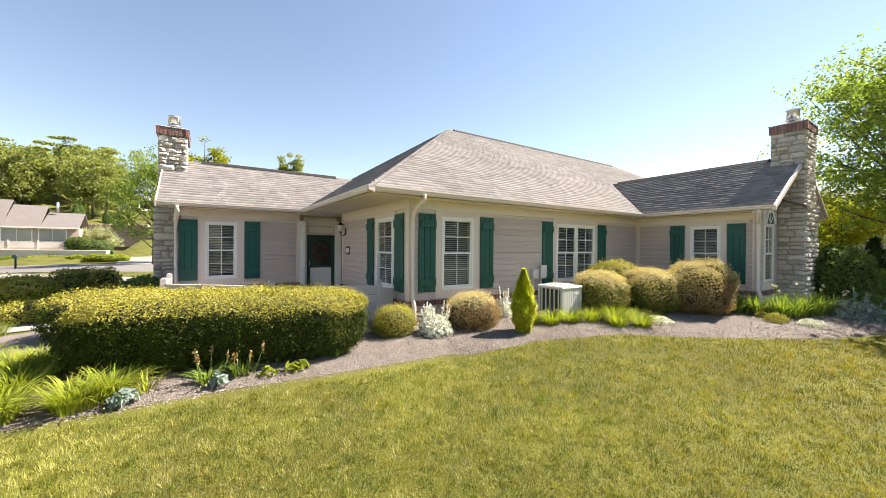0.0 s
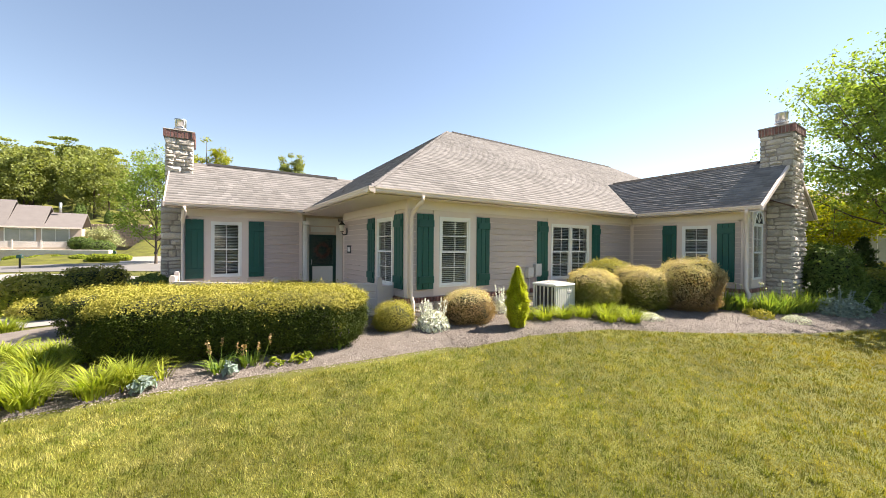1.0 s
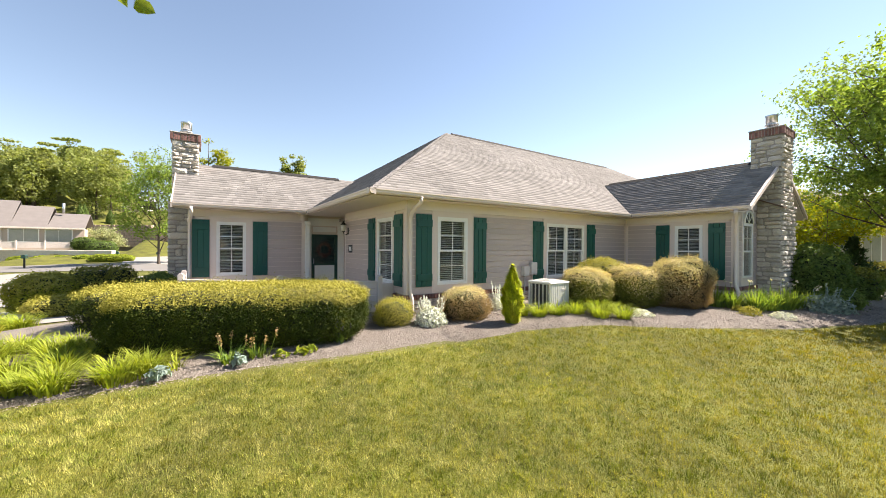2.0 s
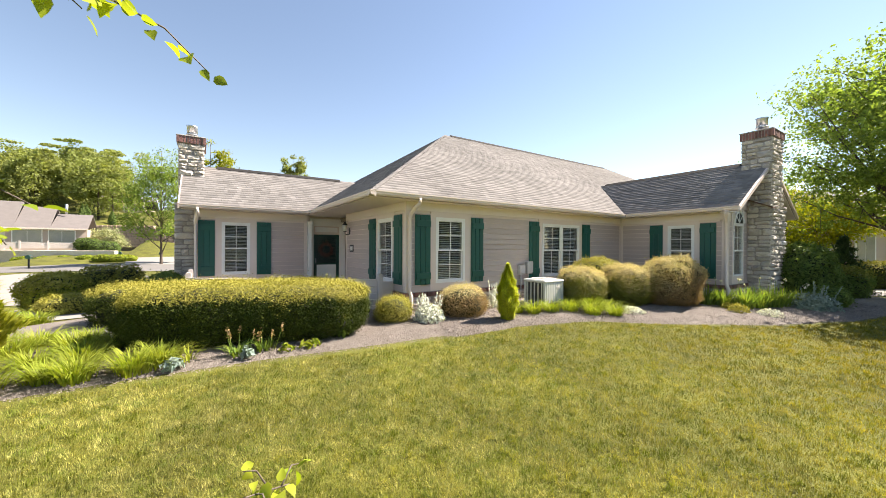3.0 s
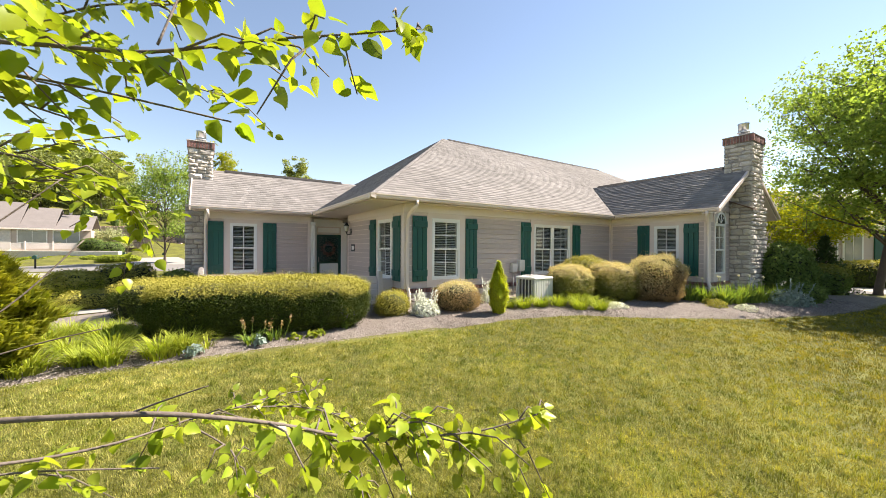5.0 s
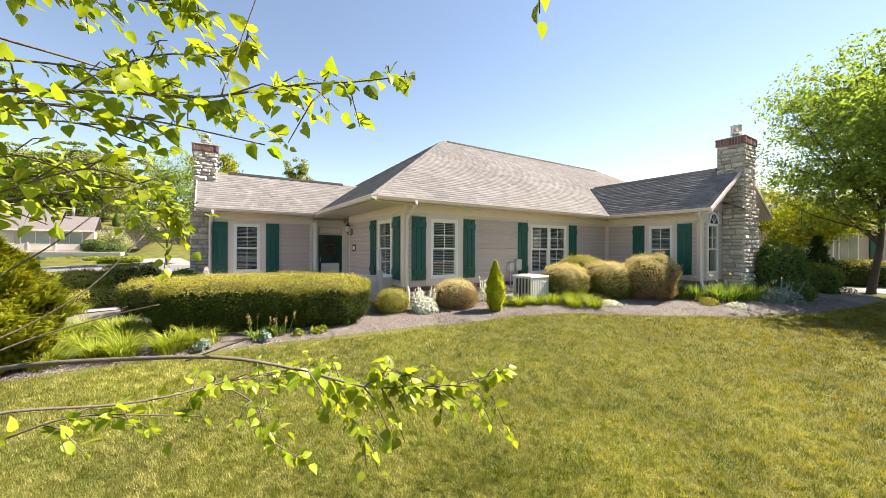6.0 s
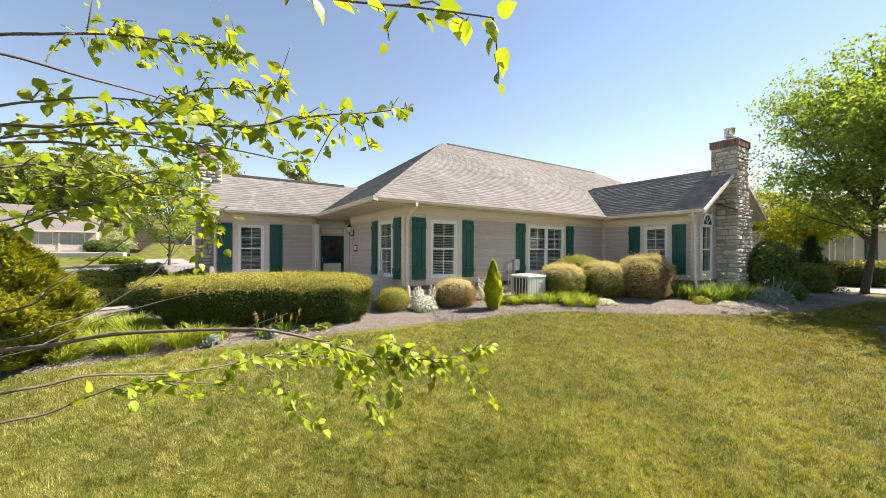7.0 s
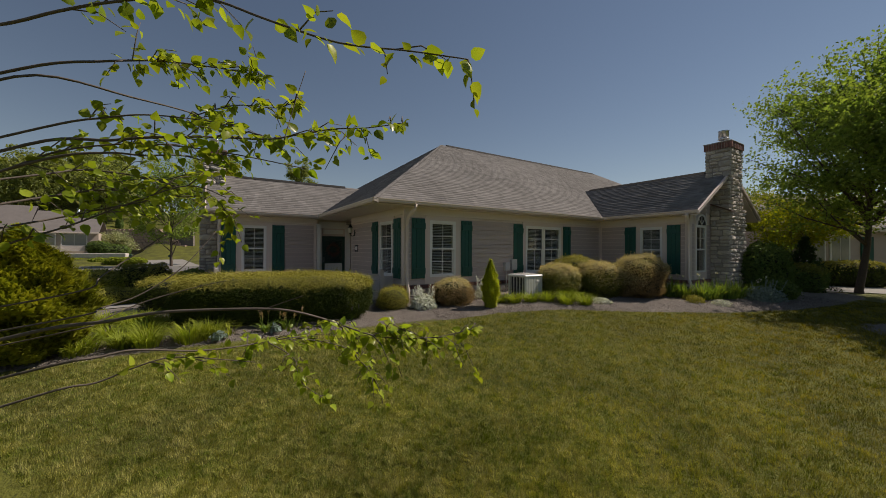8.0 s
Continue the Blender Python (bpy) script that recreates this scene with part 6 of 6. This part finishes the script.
# pale house on the hill, conifers on its lawn
hh = empty("hill_house", 0, 0, 0, "pale yellow house on the hill with a grey roof", "house")
hh.matrix_basis = far_place(128, 196, 15.2)
part("wall", box(-5, 2.5, 0, 9, -3, 4.4), M["paleyellow"], hh)
gable_roof(-5, 2.5, 0, 9, 4.4, 6.6, hh)
part("porch", box(2.5, 9.5, 1.0, 8, -3, -0.1), M["trim"], hh)
bm = bmesh.new()
add_prism(bm, [(2.5, 3.4), (6, 5.2), (9.8, 3.4), (9.8, 3.1), (6, 4.9), (2.5, 3.1)], 0.6, 8.2, "y")
part("porch_roof", bm, M["grey"], hh)
for x in (2.8, 6, 9.3):
    part("porch_post", box(x - 0.15, x + 0.15, 0.9, 1.2, -0.1, 3.4), M["white"], hh)
part("porch_back", box(2.5, 9.5, 7, 7.3, -0.1, 3.6), M["acdark"], hh)
for x in (-3.4, -0.2):
    far_window(1.2, 1.6, hh, Matrix.Translation((x, 0, 1.6)))
for i, (px, d, h) in enumerate(((135, 92, 5.2), (143, 93, 5.0), (189, 96, 4.4))):
    x, y = at_far(d, px)
    rng = np.random.default_rng(500 + i)
    root = empty("arborvitae", x, y, gz(x, y), "narrow dark green conifer on the slope", "conifer", "conifers on the slope")
    part("trunk", add_tube(bmesh.new(), [(0, 0, -0.3), (0, 0, h * 0.8)], [0.15, 0.03], 6), M["bark"], root)
    t = rng.random(2600)
    a = rng.uniform(0, 6.28, 2600)
    rr = 0.85 * np.array([prof(v) for v in t]) * rng.uniform(0.6, 1.1, 2600)
    P = np.stack([rr * np.cos(a), rr * np.sin(a), t * h], 1)
    part("sprays", leaf_mesh("sprays", P, np.stack([np.cos(a), np.sin(a), 0.3 + 0 * a], 1) + rng.normal(size=(2600, 3)) * 0.5, 0.3, M["dark"]), None, root)

# woods on the hill: many crowns of leaf clumps and their trunks
rng = np.random.default_rng(77)
P = []
bm = bmesh.new()
for k in range(64):
    d = rng.uniform(96, 165)
    px = rng.uniform(-130, 205)
    x, y = at_far(d, px)
    z0 = gz(x, y)
    crest = np.interp(px, [-130, 0, 40, 75, 110, 165, 205], [262, 268, 262, 240, 250, 268, 305])
    hmax = 2.0 + (441 - crest) / 637.0 * d - z0
    h = min(hmax, rng.uniform(14, 24)) * rng.uniform(0.88, 1.0)
    if h < 7:
        continue
    rad = h * rng.uniform(0.24, 0.34)
    add_tube(bm, [(x, y, z0 - 0.5), (x, y, z0 + h * 0.8)], [0.3, 0.08], 5)
    n = 3400
    blobs = rng.normal(size=(16, 3)) * np.array([rad * 0.55, rad * 0.55, h * 0.2]) + np.array([0, 0, h * 0.58])
    c = blobs[rng.integers(0, 16, n)]
    q = unit(rng.normal(size=(n, 3))) * (rad * 0.42) * rng.uniform(0.6, 1.08, (n, 1))
    pp = c + q
    pp[:, 2] = np.minimum(pp[:, 2], h)
    P.append(pp + np.array([x, y, z0]))
P = np.concatenate(P)
woods = empty("woods", 0, 0, 0, "mixed green woods covering the hill behind the houses", "woods", kind="stuff")
part("crowns", leaf_mesh("crowns", P, rng.normal(size=P.shape) + np.array([0, 0, 0.6]), rng.uniform(0.35, 0.85, len(P)), M["forest"], 0.75), None, woods)
part("trunk_row", bm, M["bark"], woods)

# a belt of trees behind the lawn closes the place on the far side
P = []
bm = bmesh.new()
for k in range(34):
    x = -44 + 2.9 * k + rng.uniform(-1, 1)
    y = -34 + rng.uniform(-6, 3) - 0.1 * x
    h = rng.uniform(7, 12)
    add_tube(bm, [(x, y, gz(x, y) - 0.5), (x, y, gz(x, y) + h * 0.8)], [0.25, 0.06], 5)
    c = rng.normal(size=(12, 3)) * np.array([1.6, 1.6, h * 0.2]) + np.array([0, 0, h * 0.5])
    P.append(c[rng.integers(0, 12, 700)] + unit(rng.normal(size=(700, 3))) * rng.uniform(0.6, 1.5, (700, 1)) + np.array([x, y, gz(x, y)]))
P = np.concatenate(P)
belt = empty("woods", 0, 0, 0, "belt of green trees along the far side of the lawn", "woods", kind="stuff")
part("crowns", leaf_mesh("crowns", P, rng.normal(size=P.shape), rng.uniform(0.5, 1.0, len(P)), M["forest"], 0.75), None, belt)
part("trunk_row", bm, M["bark"], belt)

# house behind the shade tree
bh = empty("house_behind", 0, 0, 0, "taupe house with a green door behind the shade tree", "house")
bx, by = 25.8, 5.2
bh.matrix_basis = Matrix.Translation((bx, by, 0.35)) @ Matrix.Rotation(radians(YAW), 4, "Z")
part("wall", box(0, 16, 0, 8, -0.4, 2.7), M["siding"], bh)
gable_roof(0, 16, 0, 8, 2.8, 5.4, bh)
part("fascia", box(-0.2, 16.2, -0.5, -0.42, 2.62, 2.84), M["trim"], bh)
for x in (3.0, 4.4, 9.5):
    far_window(1.0, 1.5, bh, Matrix.Translation((x, 0, 0.9)))
for x in (0.5, 5.6, 7.2, 11.0):
    part("shutter", box(x, x + 0.7, -0.07, 0.02, 0.6 if x < 5 else 0.0, 2.35, 0.01), M["green"], bh)
shrub("hedge", 22.6, 3.9, 3.2, 1.1, 1.15, "hedge", 7000, 0.10, "clipped green hedge before the house behind", "hedge", 3.2, 0.08, 601, tops="yellow", turn=YAW)
shrub("hedge", 26.0, 1.8, 3.6, 1.2, 1.2, "hedge", 7000, 0.10, "clipped green hedge before the house behind", "hedge", 3.2, 0.08, 602, tops="yellow", turn=YAW)

# ---------------------------------------------------------------- mulch chips and grass
rng = np.random.default_rng(88)
n = 120000
x = rng.uniform(-4.5, 14.5, n)
lo, hi = bed_edge(x) + 0.03, np.minimum(bed_back(x), bed_edge(x) + 3.2)
y = lo + (hi - lo) * rng.random(n) ** 1.2
f = np.clip((y - bed_edge(x)) / (bed_back(x) - bed_edge(x)), 0, 0.12) / 0.12
z = ground_z(x, y) + 0.05 * f - 0.02 * (1 - f) + 0.008
s = rng.uniform(0.010, 0.036, n)
chips = new("mulch_chips", leaf_mesh("mulch_chips", np.stack([x, y, z], 1), np.stack([rng.normal(size=n) * 0.45, rng.normal(size=n) * 0.45, np.ones(n)], 1), s, M["chip"], 0.4, 0.05))
tagged(chips, "scattered grey-brown wood chips over the bed", "mulch", kind="stuff")

n = 1250000
u = rng.random(n)
dist = 0.9 + 15.5 * u ** 1.35
ang = radians(56.5) + rng.uniform(-1.15, 1.12, n)
x, y = -0.6 + dist * np.cos(ang), -1.2 + dist * np.sin(ang)
edge = bed_edge(x) + 0.03 * np.sin(x * 9) + 0.02 * np.sin(x * 23)
ok = (y < edge) & ((x - 10.9) ** 2 + (y + 1.9) ** 2 > 1.2)
x, y, dist = x[ok], y[ok], dist[ok]
n = len(x)
z = ground_z(x, y)
# small clumps that lie the same way and stand higher or lower
size = 0.05 + 0.006 * dist
cx = np.floor((x + 0.03 * np.sin(y * 31)) / size)
cy = np.floor((y + 0.03 * np.sin(x * 27)) / size)
h1, h2 = (np.modf(np.abs(np.sin(cx * u1 + cy * u2) * 43758.5453))[0] for u1, u2 in ((12.9898, 78.233), (39.3468, 11.135)))
ln = (0.016 + 0.026 * rng.random(n)) * (0.55 + 1.25 * h1)
w = 0.0024 + 0.0007 * dist
# each blade is one bent-over pointed sliver
a, lean = 2 * math.pi * h2 + rng.normal(size=n) * 0.8, rng.uniform(0.1, 1.0, n) * ln
half = w * rng.uniform(0.6, 1.2, n) * 0.5
foot = np.stack([x, y, z - 0.004], 1)
b = a + rng.uniform(0.8, 2.3, n)
across = np.stack([np.cos(b) * half, np.sin(b) * half, 0 * x], 1)
tip = foot + np.stack([np.cos(a) * lean, np.sin(a) * lean, np.sqrt(np.maximum(ln ** 2 - lean ** 2, 1e-5)) + 0.006], 1)
co = np.stack([foot - across, foot + across, tip], 1).reshape(-1, 3)
grass = new("grass", quick("grass", co, np.arange(3 * n).reshape(-1, 3), M["grass"]))
tagged(grass, "short sunlit yellow-green lawn grass", "grass", kind="stuff")

# the shingles of the near eave, one by one
for o, a, s, nn in near:
    me = tab_mesh("shingle", [(Vector((0, 0, 0)), a, s, nn)], M["shingle_piece"])
    part("shingle", me, None, roof, at=Matrix.Translation(o))
